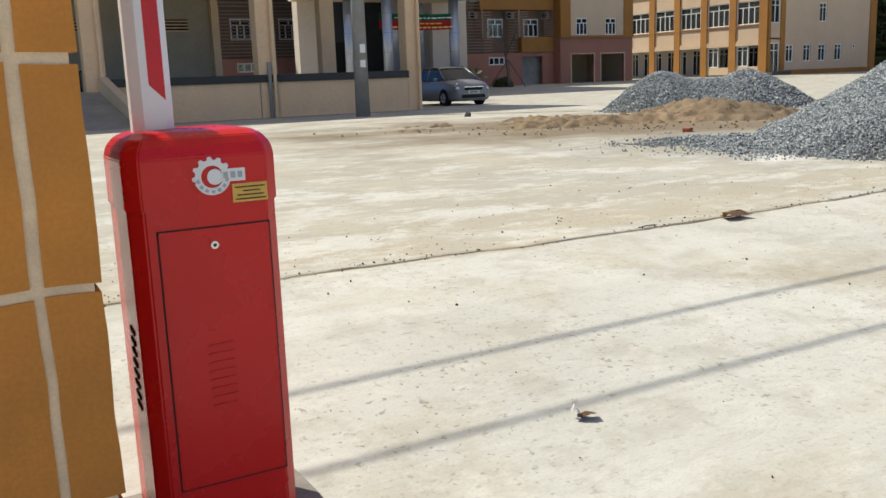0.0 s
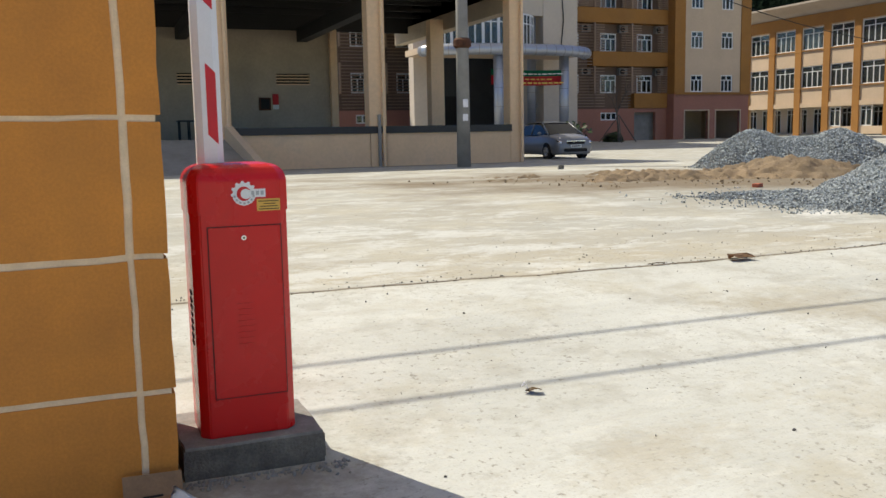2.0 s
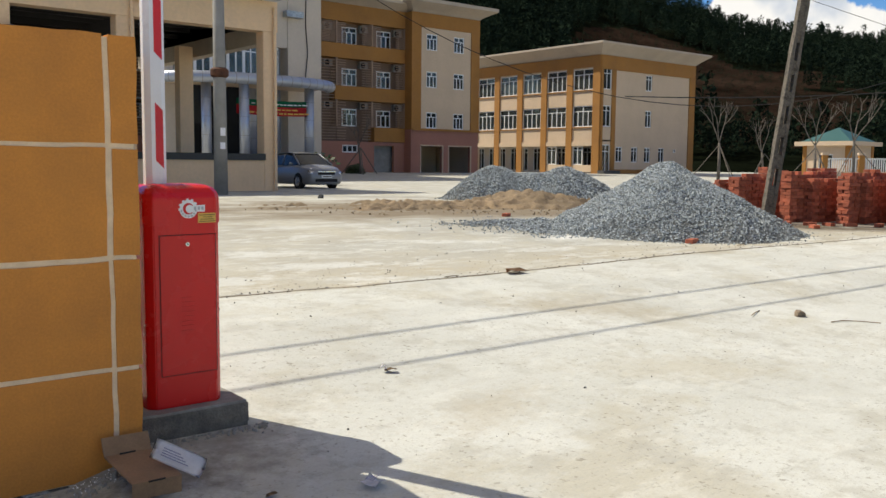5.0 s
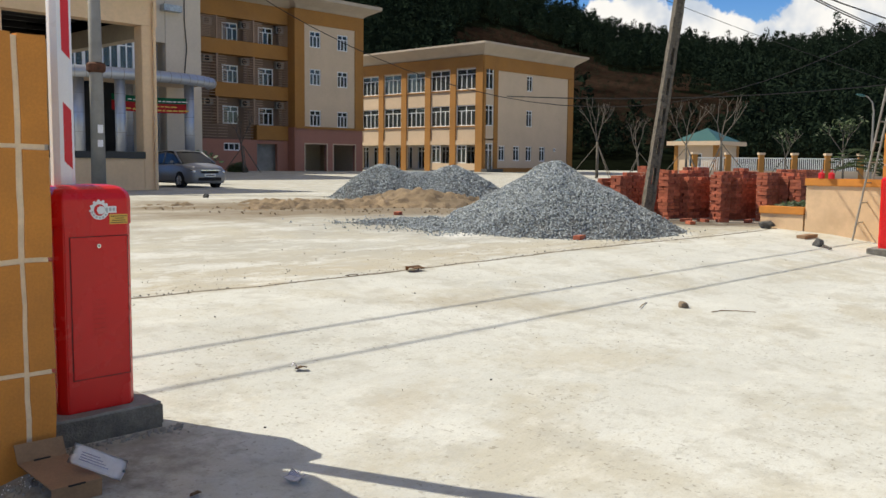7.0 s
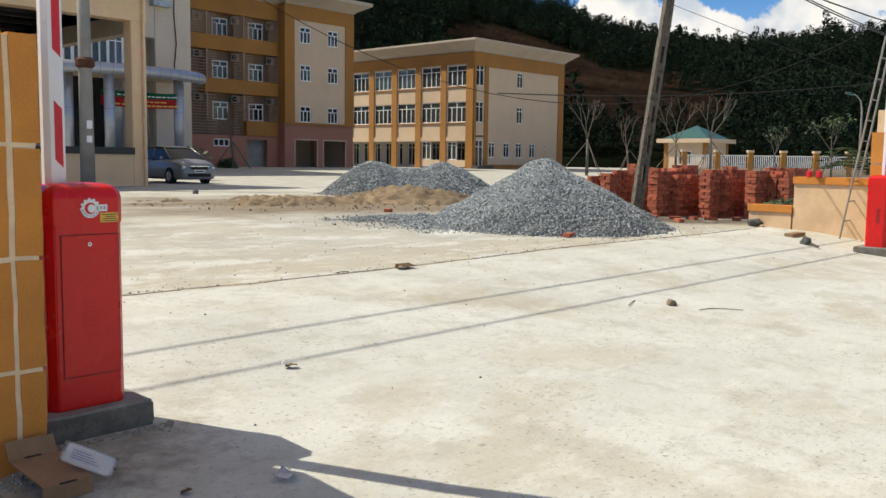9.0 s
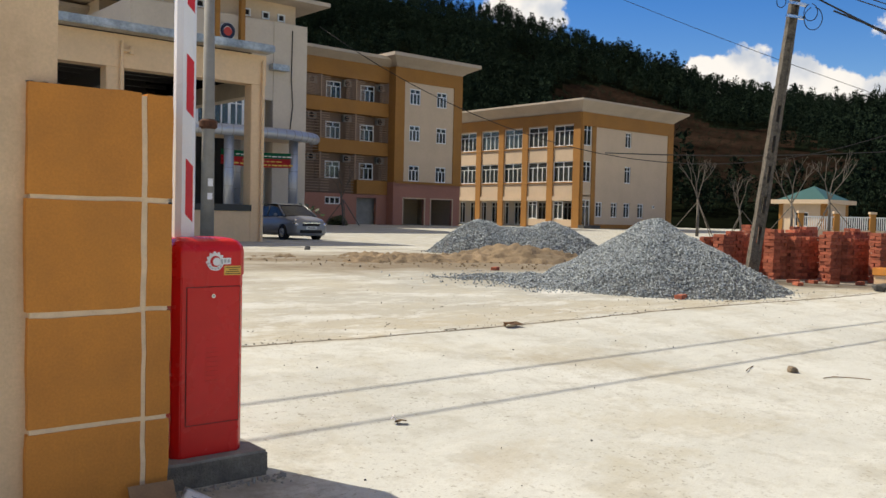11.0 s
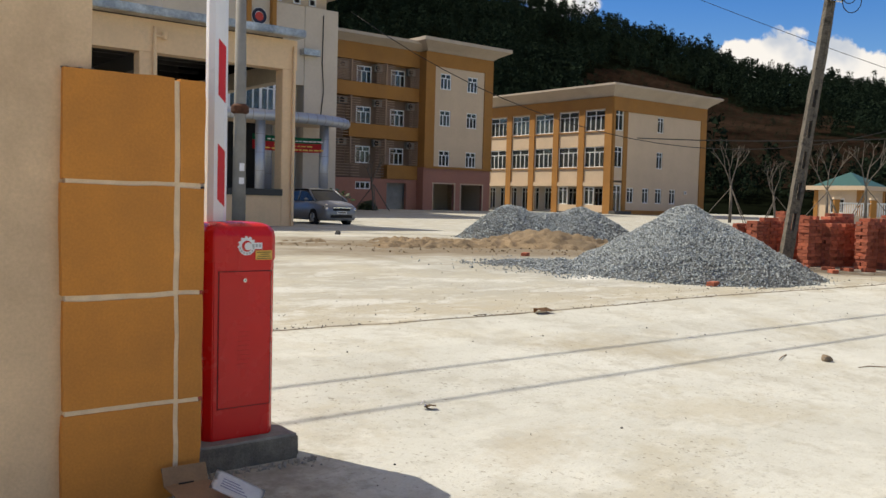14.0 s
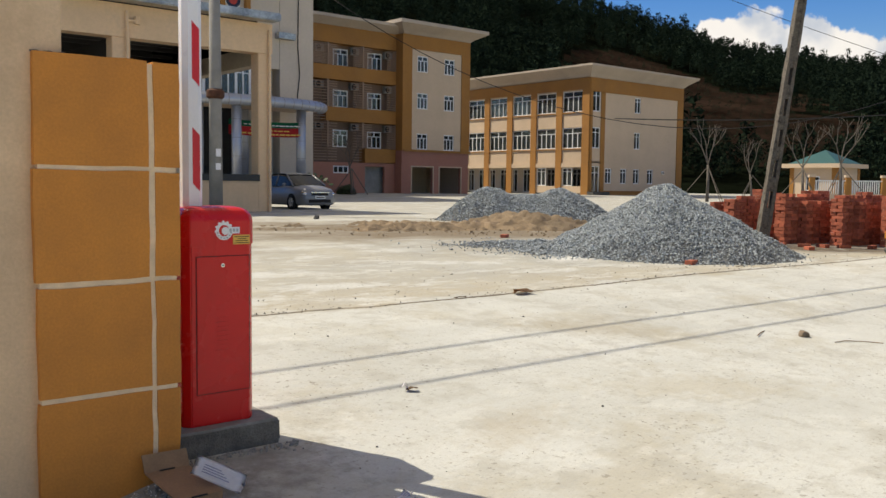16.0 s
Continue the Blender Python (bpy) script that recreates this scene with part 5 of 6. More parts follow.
BS = "neat stack of red clay bricks on the ground"
STACKS = [(13.2, 7.15, 4, 14), (13.8, 6.5, 4, 15), (14.42, 5.75, 4, 15), (15.05, 5.15, 4, 15), (15.5, 4.95, 3, 15), (15.5, 4.7, 2, 14), (14.85, 5.65, 4, 13), (14.2, 6.3, 4, 13)]
STACKS += [(x + 1.0, y + 0.05, 3, 16) for x, y, _, _ in STACKS[:5]] + [(13.05, 7.45, 3, 12)]
for i, (x, y, l, c) in enumerate(STACKS):
    brick_stack(x, y, l, c, i, BS if i % 3 else "red clay brick stack with a broken top course")
for i, (x, y, rz) in enumerate(((13.3, 6.25, 20), (13.75, 5.75, 70), (14.0, 5.5, -30), (13.5, 5.95, 120), (14.4, 5.2, 10), (9.98, 9.75, 30), (8.95, 5.1, 15), (13.0, 5.6, 50))):
    b = tagged(new("loose_brick", BRICK_ME[0]), "single red brick lying on the concrete", "brick", "loose bricks")
    b.matrix_basis = pose(x, y, ground_z(y), 0, 0, rz)


# ---- poles and wires ----
def wire(name, pts, r, label, group="overhead wires"):
    bm = bmesh.new()
    tube(bm, pts, r, 6)
    solid(name, bm, DARKWIRE, label, "wire", group=group, smooth=True)


def sagging(p0, p1, sag, n=14):
    p0, p1 = Vector(p0), Vector(p1)
    return [p0.lerp(p1, i / n) - Vector((0, 0, sag * 4 * (i / n) * (1 - i / n))) for i in range(n + 1)]


def leaning_pole():
    base, top = Vector((13.255, 6.635, 0.15)), Vector((13.81, 6.2, 5.75))
    ax = (top - base).normalized()
    t = new("utility_pole")
    side = Vector((0.78, -0.63, 0))
    side = (side - ax * side.dot(ax)).normalized()
    m = Matrix((side, ax.cross(side), ax)).transposed().to_4x4()
    m.translation = base
    t.matrix_basis = m
    tagged(t, "leaning weathered concrete utility pole with rectangular slots", "utility pole")
    L = (top - base).length
    w = lambda z: 0.1 - 0.034 * z / L
    bm = bmesh.new()
    for s in (-1, 1):
        a = [bm.verts.new(p) for p in ((s * w(0), -0.078, 0), (s * (w(0) - 0.06), -0.078, 0), (s * (w(0) - 0.06), 0.078, 0), (s * w(0), 0.078, 0))]
        b = [bm.verts.new(p) for p in ((s * w(L), -0.085, L), (s * (w(L) - 0.045), -0.085, L), (s * (w(L) - 0.045), 0.085, L), (s * w(L), 0.085, L))]
        bm.faces.new(a)
        bm.faces.new(b)
        for i in range(4):
            bm.faces.new((a[i], a[(i + 1) % 4], b[(i + 1) % 4], b[i]))
    z = 0.0
    while z < L - 0.05:
        hole = 0.3 if 0.2 < z < 3.0 else 0.0
        z1 = min(L, z + (0.24 if hole else 0.5))
        box(bm, -w(z) + 0.05, -0.07, z, w(z) - 0.05, 0.07, z1)
        z = z1 + hole
    bmesh.ops.subdivide_edges(bm, edges=[e for e in bm.edges if e.calc_length() > 0.6], cuts=30)
    for v in bm.verts:
        v.co += noise.noise_vector(v.co * 11) * 0.011
    part("shaft", bm, CONC_POLE, t)
    arm = part("cross_arm", one_box(-0.75, -0.14, 5.18, 0.8, -0.08, 5.27), RUST, t, "rusty steel cross-arm")
    part("arm_brace", one_box(-0.16, -0.16, 4.95, 0.16, -0.1, 5.0), CHROME, t, "bright steel band")
    part("arm_brace", one_box(-0.16, -0.16, 4.72, 0.16, -0.1, 4.77), CHROME, t, "bright steel band")
    for x in (-0.68, -0.35, 0.4, 0.72):
        bm = bmesh.new()
        tube(bm, [(x, -0.11, 5.27), (x, -0.11, 5.32), (x, -0.11, 5.33), (x, -0.11, 5.4)], [0.02, 0.045, 0.04, 0.03], 10)
        part("insulator", bm, RUST, arm)
    for k in range(3):
        bm = bmesh.new()
        rr = 0.1 + 0.05 * k
        cxx = (-0.3, 0.24, 0.3)[k]
        tube(bm, [(cxx + rr * 0.8 * math.cos(a), -0.18, 4.95 + rr * math.sin(a) - 0.1 * k) for a in [2.0 + math.tau * i / 16 * 0.93 for i in range(17)]], 0.008, 5)
        part("cable_loop", bm, DARKWIRE, t)


leaning_pole()
OW = "black overhead wire sagging between poles"
wire("overhead_wire", sagging((13.6, 6.5, 5.45), (-14, 6.5, 5.45), 0.2), 0.012, "thick black overhead cable")
wire("overhead_wire", sagging((13.9, 5.94, 5.32), (-14, 6.1, 5.32), 0.06), 0.012, "thick black overhead cable")
for k, (dz, sag, r) in enumerate(((5.3, 0.5, 0.015), (5.25, 0.9, 0.015), (5.4, 0.2, 0.01), (5.45, 0.35, 0.01), (5.0, 1.2, 0.016))):
    wire("overhead_wire", sagging((13.85 + 0.1 * k, 6.1 - 0.08 * k, dz), (50, 8.9 - 1.2 * k, 6.6 + 0.3 * k), sag), r, OW)
u = np.array([0.0, 8.7, 23.1, 35.7])
zfit = np.polyfit(u, [13.2, 7.41 + 1.2, 5.28, 6.84], 2)
wire("overhead_wire", [(32.08 + 0.777 * s, 49.0 - 0.629 * s, float(np.polyval(zfit, s))) for s in np.linspace(-1, 52, 26)], 0.028, OW)
wire("overhead_wire", sagging((20.6, 19.4, 9.9), (38, 5.6, 3.0), 0.4), 0.009, OW)
wire("overhead_wire", sagging((48, 38.5, 6.0), (95, 6, 12.5), 1.8), 0.04, OW)


def round_pole():
    t = thing("concrete_pole", (11.0, 23.62, 0.15), "round grey concrete lamp pole with a rusty clamp and pasted notices", "utility pole")
    bm = bmesh.new()
    tube(bm, [(0, 0, 0), (0, 0, 3.85), (-0.02, 0, 9.0)], [0.21, 0.185, 0.14], 20)
    part("shaft", bm, CONC_GREY, t, smooth=True)
    bm = bmesh.new()
    tube(bm, [(0, 0, 3.6), (0, 0, 3.66), (0, 0, 3.84), (0, 0, 3.9)], [0.2, 0.27, 0.27, 0.2], 20)
    part("clamp", bm, RUST, t, "rusty iron clamp ring")
    for a, z, h in ((-0.02, 1.85, 0.24), (-0.03, 1.45, 0.2)):
        part("notice", one_box(a - 0.07, -0.215, z, a + 0.09, -0.2, z + h), PAPER, t, "faded pasted paper notice")


round_pole()


# ---- parked car ----
def loft(bm, sections):
    rings = [[bm.verts.new(p) for p in s] for s in sections]
    n = len(rings[0])
    for a, b in zip(rings, rings[1:]):
        for i in range(n - 1):
            bm.faces.new((a[i], a[i + 1], b[i + 1], b[i]))
    return rings


def parked_car():
    t = thing("car", (18.35, 29.45, ground_z(30.5)), "silver four-door saloon car parked beside the pavilion", "car")
    # y runs from the nose (0) to the tail (4.3)
    stations = ((0.0, 0.26, 0.68, 0.66), (0.07, 0.2, 0.79, 0.77), (0.35, 0.17, 0.89, 0.83), (0.9, 0.17, 0.985, 0.85), (1.2, 0.17, 1.0, 0.85), (2.2, 0.17, 0.97, 0.85), (3.3, 0.17, 0.98, 0.84), (4.0, 0.2, 0.98, 0.8), (4.25, 0.3, 0.9, 0.7), (4.3, 0.45, 0.8, 0.6))
    bm = bmesh.new()
    sec = []
    for y, zb, zt, hw in stations:
        half = [(hw * 0.86, zb), (hw, zb + 0.12), (hw * 1.01, zb + 0.32), (hw * 0.98, zt - 0.12), (hw * 0.88, zt - 0.02), (hw * 0.55, zt + 0.02), (0, zt + 0.035)]
        sec.append([(x, y, z) for x, z in half] + [(-x, y, z) for x, z in half[-2::-1]])
    rings = loft(bm, sec)
    bm.faces.new(rings[0])
    bm.faces.new(rings[-1][::-1])
    for a, b in zip(rings, rings[1:]):
        bm.faces.new((a[-1], a[0], b[0], b[-1]))
    part("body", bm, SILVER, t, smooth=True)
    # cabin
    cab = ((0.8, 0.93, 1.0, 0.76), (1.6, 0.95, 1.44, 0.62), (2.1, 0.96, 1.49, 0.6), (3.0, 0.96, 1.46, 0.58), (3.85, 0.95, 1.0, 0.66))
    bm = bmesh.new()
    sec = []
    for y, zb, zt, hw in cab:
        half = [(0.78, zb), (hw + 0.05 if zt > 1.2 else 0.76, max(zb, zt - 0.1)), (hw * 0.9, zt - 0.01), (0, zt + 0.01)]
        sec.append([(x, y, z) for x, z in half] + [(-x, y, z) for x, z in half[-2::-1]])
    rings = loft(bm, sec)
    part("glasshouse", bm, CAR_DARK, t, "dark tinted windows")
    bm = bmesh.new()
    g = [[bm.verts.new((hw * fx, y, zt + (0.028 if abs(fx) < 0.6 else 0.008))) for fx in (-0.98, -0.5, 0, 0.5, 0.98)] for y, zt, hw in ((1.56, 1.425, 0.605), (1.8, 1.465, 0.61), (2.2, 1.49, 0.6), (3.0, 1.455, 0.585), (3.25, 1.36, 0.6))]
    for p, q in zip(g, g[1:]):
        for i in range(4):
            bm.faces.new((p[i], p[i + 1], q[i + 1], q[i]))
    bmesh.ops.solidify(bm, geom=bm.faces[:], thickness=0.03)
    part("roof_panel", bm, SILVER, t, smooth=True)
    for s in (-1, 1):
        for pts in (((0.78, 0.82, 0.98), (0.69, 1.25, 1.23), (0.61, 1.6, 1.43)), ((0.60, 3.2, 1.38), (0.68, 3.6, 1.15), (0.7, 3.85, 0.98)), ((0.78, 2.24, 0.96), (0.64, 2.24, 1.4))):
            bm = bmesh.new()
            tube(bm, [(s * p[0], p[1], p[2]) for p in pts], 0.035, 6)
            part("roof_pillar", bm, SILVER, t, smooth=True)
    for s in (-1, 1):
        for y in (0.85, 3.4):
            bm = bmesh.new()
            M = pose(s * 0.77, y, 0.3, 0, 0, 90)
            disc(bm, 0.3, -0.1, 0.1, M, 28)
            whl = part("wheel", bm, RUBBER, t)
            bm = bmesh.new()
            disc(bm, 0.19, 0.1 if s < 0 else -0.115, 0.115 if s < 0 else -0.1, M, 20)
            rim = part("rim", bm, CHROME, whl, "grey alloy rim")
            bm = bmesh.new()
            disc(bm, 0.345, -0.008, 0.008, pose(s * 0.848, y, 0.31, 0, 0, 90), 28)
            part("wheel_arch", bm, DARK, t)
        bm = bmesh.new()
        bmesh.ops.create_icosphere(bm, subdivisions=3, radius=1, matrix=pose(s * 0.92, 1.3, 1.02) @ Matrix.Diagonal((0.1, 0.06, 0.07, 1)))
        part("wing_mirror", bm, SILVER, t, smooth=True)
        bm = bmesh.new()
        bmesh.ops.create_icosphere(bm, subdivisions=3, radius=1, matrix=pose(s * 0.6, 0.22, 0.73, 28, 0, s * 28) @ Matrix.Diagonal((0.16, 0.25, 0.105, 1)))
        part("headlight", bm, CHROME, t, "clear headlight", smooth=True)
    part("upper_grille", one_box(-0.4, -0.025, 0.585, 0.4, 0.12, 0.69), DARK, t, bevel=0.01)
    part("grille_bar", one_box(-0.43, -0.035, 0.69, 0.43, 0.12, 0.725), CHROME, t, bevel=0.005)
    part("lower_grille", one_box(-0.52, -0.02, 0.29, 0.52, 0.12, 0.42), DARK, t, bevel=0.01)
    part("number_plate", one_box(-0.24, -0.045, 0.455, 0.24, 0.02, 0.565), WHITE_PRINT, t)
    part("number_bar", one_box(-0.19, -0.052, 0.49, 0.19, -0.046, 0.53), BLACK_PRINT, t)


parked_car()


# ---- trees ----
def limbs(bm, p, d, length, r, depth, rng):
    q = p + d * length
    mid = p.lerp(q, 0.5) + Vector((rng.uniform(-1, 1), rng.uniform(-1, 1), 0)) * length * 0.06
    tube(bm, [p, mid, q], [r, r * 0.85, r * 0.65], 6 if depth > 1 else 4, cap=False)
    tips = [q]
    if depth > 0:
        for k in range(rng.choice((2, 3)) if depth > 1 else 2):
            e = (d + Vector((rng.uniform(-1, 1), rng.uniform(-1, 1), rng.uniform(-0.1, 0.5))) * 0.6).normalized()
            tips += limbs(bm, p.lerp(q, rng.uniform(0.7, 1.0)), e, length * rng.uniform(0.55, 0.8), r * 0.6, depth - 1, rng)
    return tips


def tree(x, y, h, seed, leafy=0, props=True, label="bare young tree held up by wooden props", z=None):
    rng = random.Random(seed)
    t = thing("tree", (x, y, ground_z(y) if z is None else z), label, "tree", "young trees")
    bm = bmesh.new()
    p = Vector((0, 0, -0.1))
    q = Vector((rng.uniform(-0.2, 0.2), rng.uniform(-0.2, 0.2), h * 0.42))
    tube(bm, [p, p.lerp(q, 0.5) + Vector((0.05, 0, 0)), q], [0.019 * h, 0.016 * h, 0.013 * h], 8)
    trunk = part("trunk", bm, BARK, t, smooth=True)
    tips = []
    bm = bmesh.new()
    for k in range(3):
        e = Vector((math.cos(k * 2.1 + seed), math.sin(k * 1.6 + seed), rng.uniform(1.6, 3.4))).normalized()
        tips += limbs(bm, q, e, h * 0.24, 0.0075 * h, 3, rng)
    part("bare_crown", bm, BARK, t)
    if leafy:
        bm = bmesh.new()
        for _ in range(leafy):
            c = rng.choice(tips) + Vector((rng.gauss(0, 0.25), rng.gauss(0, 0.25), rng.gauss(0, 0.2)))
            e1 = Vector((rng.gauss(0, 1), rng.gauss(0, 1), rng.gauss(0, 1))).normalized() * 0.16
            e2 = e1.orthogonal().normalized() * 0.09
            bm.faces.new([bm.verts.new(v) for v in (c - e1, c + e2, c + e1, c - e2)])
        part("crown", bm, GREEN_LEAF, t, "sparse green leaves")
    if props:
        for k in range(3):
            a = k * 2.1 + seed
            bm = bmesh.new()
            tube(bm, [(0.32 * h * math.cos(a), 0.32 * h * math.sin(a), 0), (0, 0, h * 0.4)], 0.035, 6)
            part("prop", bm, BARK, t)


for i, (x, y, h, lf) in enumerate(((58.3, 37.7, 6.8, 0), (60.8, 35.4, 5.2, 0), (63.2, 32.6, 6.5, 0), (65.1, 30.6, 7.2, 0), (68.5, 27.0, 4.2, 40), (71.8, 23.6, 5.2, 160), (74.5, 19.5, 4.4, 120))):
    tree(x, y, h, i, lf, True, "young tree with sparse green leaves and wooden props" if lf else "bare young tree held up by wooden props")
tree(37.1, 55.0, 5.0, 21, 0, True, "bare young tree leaning on a red prop before the building")
tree(26.8, 44.5, 1.3, 22, 110, False, "small leafy tree beside the porch")
tree(21.0, 34.5, 1.25, 23, 90, False, "small green shrub behind the parked car")


def bush(x, y, r, seed, label):
    rng = random.Random(seed)
    bm = bmesh.new()
    for _ in range(700):
        d = Vector((rng.gauss(0, 1), rng.gauss(0, 1), abs(rng.gauss(0, 0.8)))).normalized() * r * rng.uniform(0.6, 1.05)
        e1 = Vector((rng.gauss(0, 1), rng.gauss(0, 1), rng.gauss(0, 1))).normalized() * 0.12
        e2 = e1.orthogonal().normalized() * 0.07
        c = Vector((x, y, ground_z(y))) + d
        bm.faces.new([bm.verts.new(v) for v in (c - e1, c + e2, c + e1, c - e2)])
    solid("bush", bm, GREEN_LEAF, label, "bush")


bush(37.6, 56.5, 0.75, 5, "small clipped dark green bush")


# ---- far fence, guard house, street lamp ----
def boundary_fence():
    d = Vector((0.69, -0.724, 0)).normalized()
    p0 = Vector((79.0, 30.4, 0))
    t = thing("boundary_fence", (p0.x, p0.y, 0.3), "cream boundary fence with ochre posts and pale bars", "fence", rz=math.degrees(math.atan2(d.y, d.x)))
    post = mesh_of("post", one_box(-0.22, -0.2, -0.4, 0.22, 0.2, 2.0), OCHRE_FAR)
    cap = mesh_of("post_cap", one_box(-0.28, -0.26, 2.0, 0.28, 0.26, 2.2), CREAM_FAR)
    bar = mesh_of("bar", one_box(-0.04, -0.03, 0.6, 0.04, 0.03, 1.65), WHITE)
    for k in range(-3, 12):
        ob = new("post", post)
        ob.parent, ob.matrix_basis = t, pose(3.0 * k, 0, 0)
        c = new("cap", cap)
        c.parent = ob
        part("base_wall", one_box(3.0 * k + 0.22, -0.12, -0.4, 3.0 * k + 2.78, 0.12, 0.6), CREAM_FAR, t)
        part("rail", one_box(3.0 * k + 0.22, -0.06, 1.65, 3.0 * k + 2.78, 0.06, 1.75), WHITE, t)
        for i in range(13):
            b = new("bar", bar)
            b.parent, b.matrix_basis = t, pose(3.0 * k + 0.4 + 0.18 * i, 0, 0)


boundary_fence()


def guard_house():
    t = thing("guard_house", (80.7, 38.7, 0.2), "small cream guard house with a teal hipped roof", "guard house")
    for m, w in ((pose(0, 0, 0), 4.6), (pose(0, 4.6, 0, 0, 0, -90), 4.6)):
        bm = bmesh.new()
        facade(bm, w, 3.1, [(1.6, 0.9, 3.0, 2.3)], 0.2, m)
        part("wall", bm, CREAM_FAR, t)
        window(t, 1.4, 1.4, 3, m @ pose(1.6, 0.05, 0.9), 0.3)
        bm = bmesh.new()
        box(bm, 0, -0.08, 0, 0.4, -0.004, 3.1, m)
        part("corner_pier", bm, OCHRE_FAR, t)
        bm = bmesh.new()
        box(bm, w - 0.4, -0.08, 0, w, -0.004, 3.1, m)
        part("corner_pier", bm, OCHRE_FAR, t)
    bm = bmesh.new()
    box(bm, 4.4, 0.2, 0, 4.6, 4.6, 3.1)
    box(bm, 0.2, 4.4, 0, 4.4, 4.6, 3.1)
    part("wall", bm, CREAM_FAR, t)
    part("eave_slab", one_box(-0.6, -0.6, 3.1, 5.2, 5.2, 3.5), CREAM_FAR, t)
    bm = bmesh.new()
    a = [bm.verts.new(p) for p in ((-0.2, -0.2, 3.5), (4.8, -0.2, 3.5), (4.8, 4.8, 3.5), (-0.2, 4.8, 3.5))]
    b = bm.verts.new((2.3, 2.3, 4.9))
    bm.faces.new(a[::-1])
    for i in range(4):
        bm.faces.new((a[i], a[(i + 1) % 4], b))
    part("roof", bm, TEAL, t, "teal hipped sheet roof")


guard_house()


def street_lamp():
    t = thing("street_lamp", (62.3, 18.5, 0.2), "slim grey street lamp with a curved arm", "street lamp")
    bm = bmesh.new()
    tube(bm, [(0, 0, 0), (0, 0, 4.8), (-0.1, 0.08, 5.4), (-0.35, 0.3, 5.75), (-0.6, 0.5, 5.85)], [0.09, 0.06, 0.05, 0.045, 0.04], 8)
    part("pole", bm, CONC_GREY, t, smooth=True)
    bm = bmesh.new()
    bmesh.ops.create_icosphere(bm, subdivisions=2, radius=1, matrix=pose(-0.75, 0.62, 5.85, 0, 10, -40) @ Matrix.Diagonal((0.35, 0.16, 0.09, 1)))
    part("lamp_head", bm, TEAL, t, smooth=True)


street_lamp()


# ---- flower-bed walls and clutter at the far side of the gate ----
def bed_wall(y0, y1, top, label):
    z = ground_z(y0) - 0.1
    t = thing("flower_bed_wall", (13.55, y0, z), label, "wall", "flower-bed walls")
    bm = one_box(0, 0, 0, 0.22, y1 - y0, top - z - 0.12)
    part("wall", bm, CREAM, t)
    part("coping", one_box(-0.03, -0.02, top - z - 0.12, 0.25, y1 - y0 + 0.02, top - z), OCHRE, t, "ochre painted coping", bevel=0.008)
    return t


bed_wall(2.42, 3.85, 1.04, "cream garden wall with an ochre coping")
bed_wall(3.88, 4.6, 0.56, "low cream garden wall with an ochre coping")
solid("planting_soil", one_box(13.68, 2.5, 0.0, 17.5, 4.55, 0.42), SAND, "soil of the flower bed behind the wall", "soil", kind="structure")


def cycad(x, y, z):
    t = thing("cycad", (x, y, z), "green cycad palm with arching feathery fronds", "palm")
    rng = random.Random(8)
    bm = bmesh.new()
    tube(bm, [(0, 0, -0.4), (0, 0, 0.35)], [0.14, 0.12], 10)
    part("trunk", bm, BARK, t)
    for k in range(16):
        a = k * 2.4
        bm = bmesh.new()
        pts = []
        for i in range(13):
            s = i / 12
            pts.append(Vector((math.cos(a) * 0.9 * s, math.sin(a) * 0.9 * s, 0.35 + (0.75 - 0.03 * k) * math.sin(s * 2.3) * 0.7)))
        tube(bm, pts, 0.008, 4)
        sd = Vector((-math.sin(a), math.cos(a), 0))
        for p in pts[2:]:
            for q in (-1, 1):
                d = (sd * q * 0.16 + Vector((math.cos(a), math.sin(a), 0)) * 0.1)
                for o in (0, 0.04):
                    b = p + Vector((math.cos(a), math.sin(a), 0)) * o
                    bm.faces.new([bm.verts.new(v) for v in (b, b + d * 0.5 + Vector((0, 0, 0.012)), b + d, b + d * 0.5 - Vector((0, 0, 0.012)))])
        part("frond", bm, GREEN_LEAF, t)


cycad(14.3, 2.7, 0.66)
bm = bmesh.new()
rng = random.Random(12)
for _ in range(1500):
    c = Vector((rng.uniform(13.75, 15.5), rng.uniform(3.7, 4.5), rng.uniform(0.4, 0.62)))
    e1 = Vector((rng.gauss(0, 1), rng.gauss(0, 1), rng.gauss(0.5, 1))).normalized() * 0.06
    e2 = e1.orthogonal().normalized() * 0.02
    bm.faces.new([bm.verts.new(v) for v in (c - e1, c + e2, c + e1, c - e2)])
solid("bed_plants", bm, GREEN_LEAF, "low green plants in the flower bed", "plants", kind="stuff")


def ladder():
    t = thing("ladder", (13.27, 3.0, 0.06), "steel ladder leaning on the gate post", "ladder")
    up = Vector((0, -0.5, 3.1))
    for x in (0, 0.31):
        bm = bmesh.new()
        tube(bm, [(x, 0, 0), (x, up.y, up.z)], 0.016, 8)
        part("rail", bm, CONC_GREY, t)
    for k in range(1, 10):
        bm = bmesh.new()
        p = up * (k / 10)
        tube(bm, [(0, p.y, p.z), (0.31, p.y, p.z)], 0.011, 6)
        part("rung", bm, CONC_GREY, t)


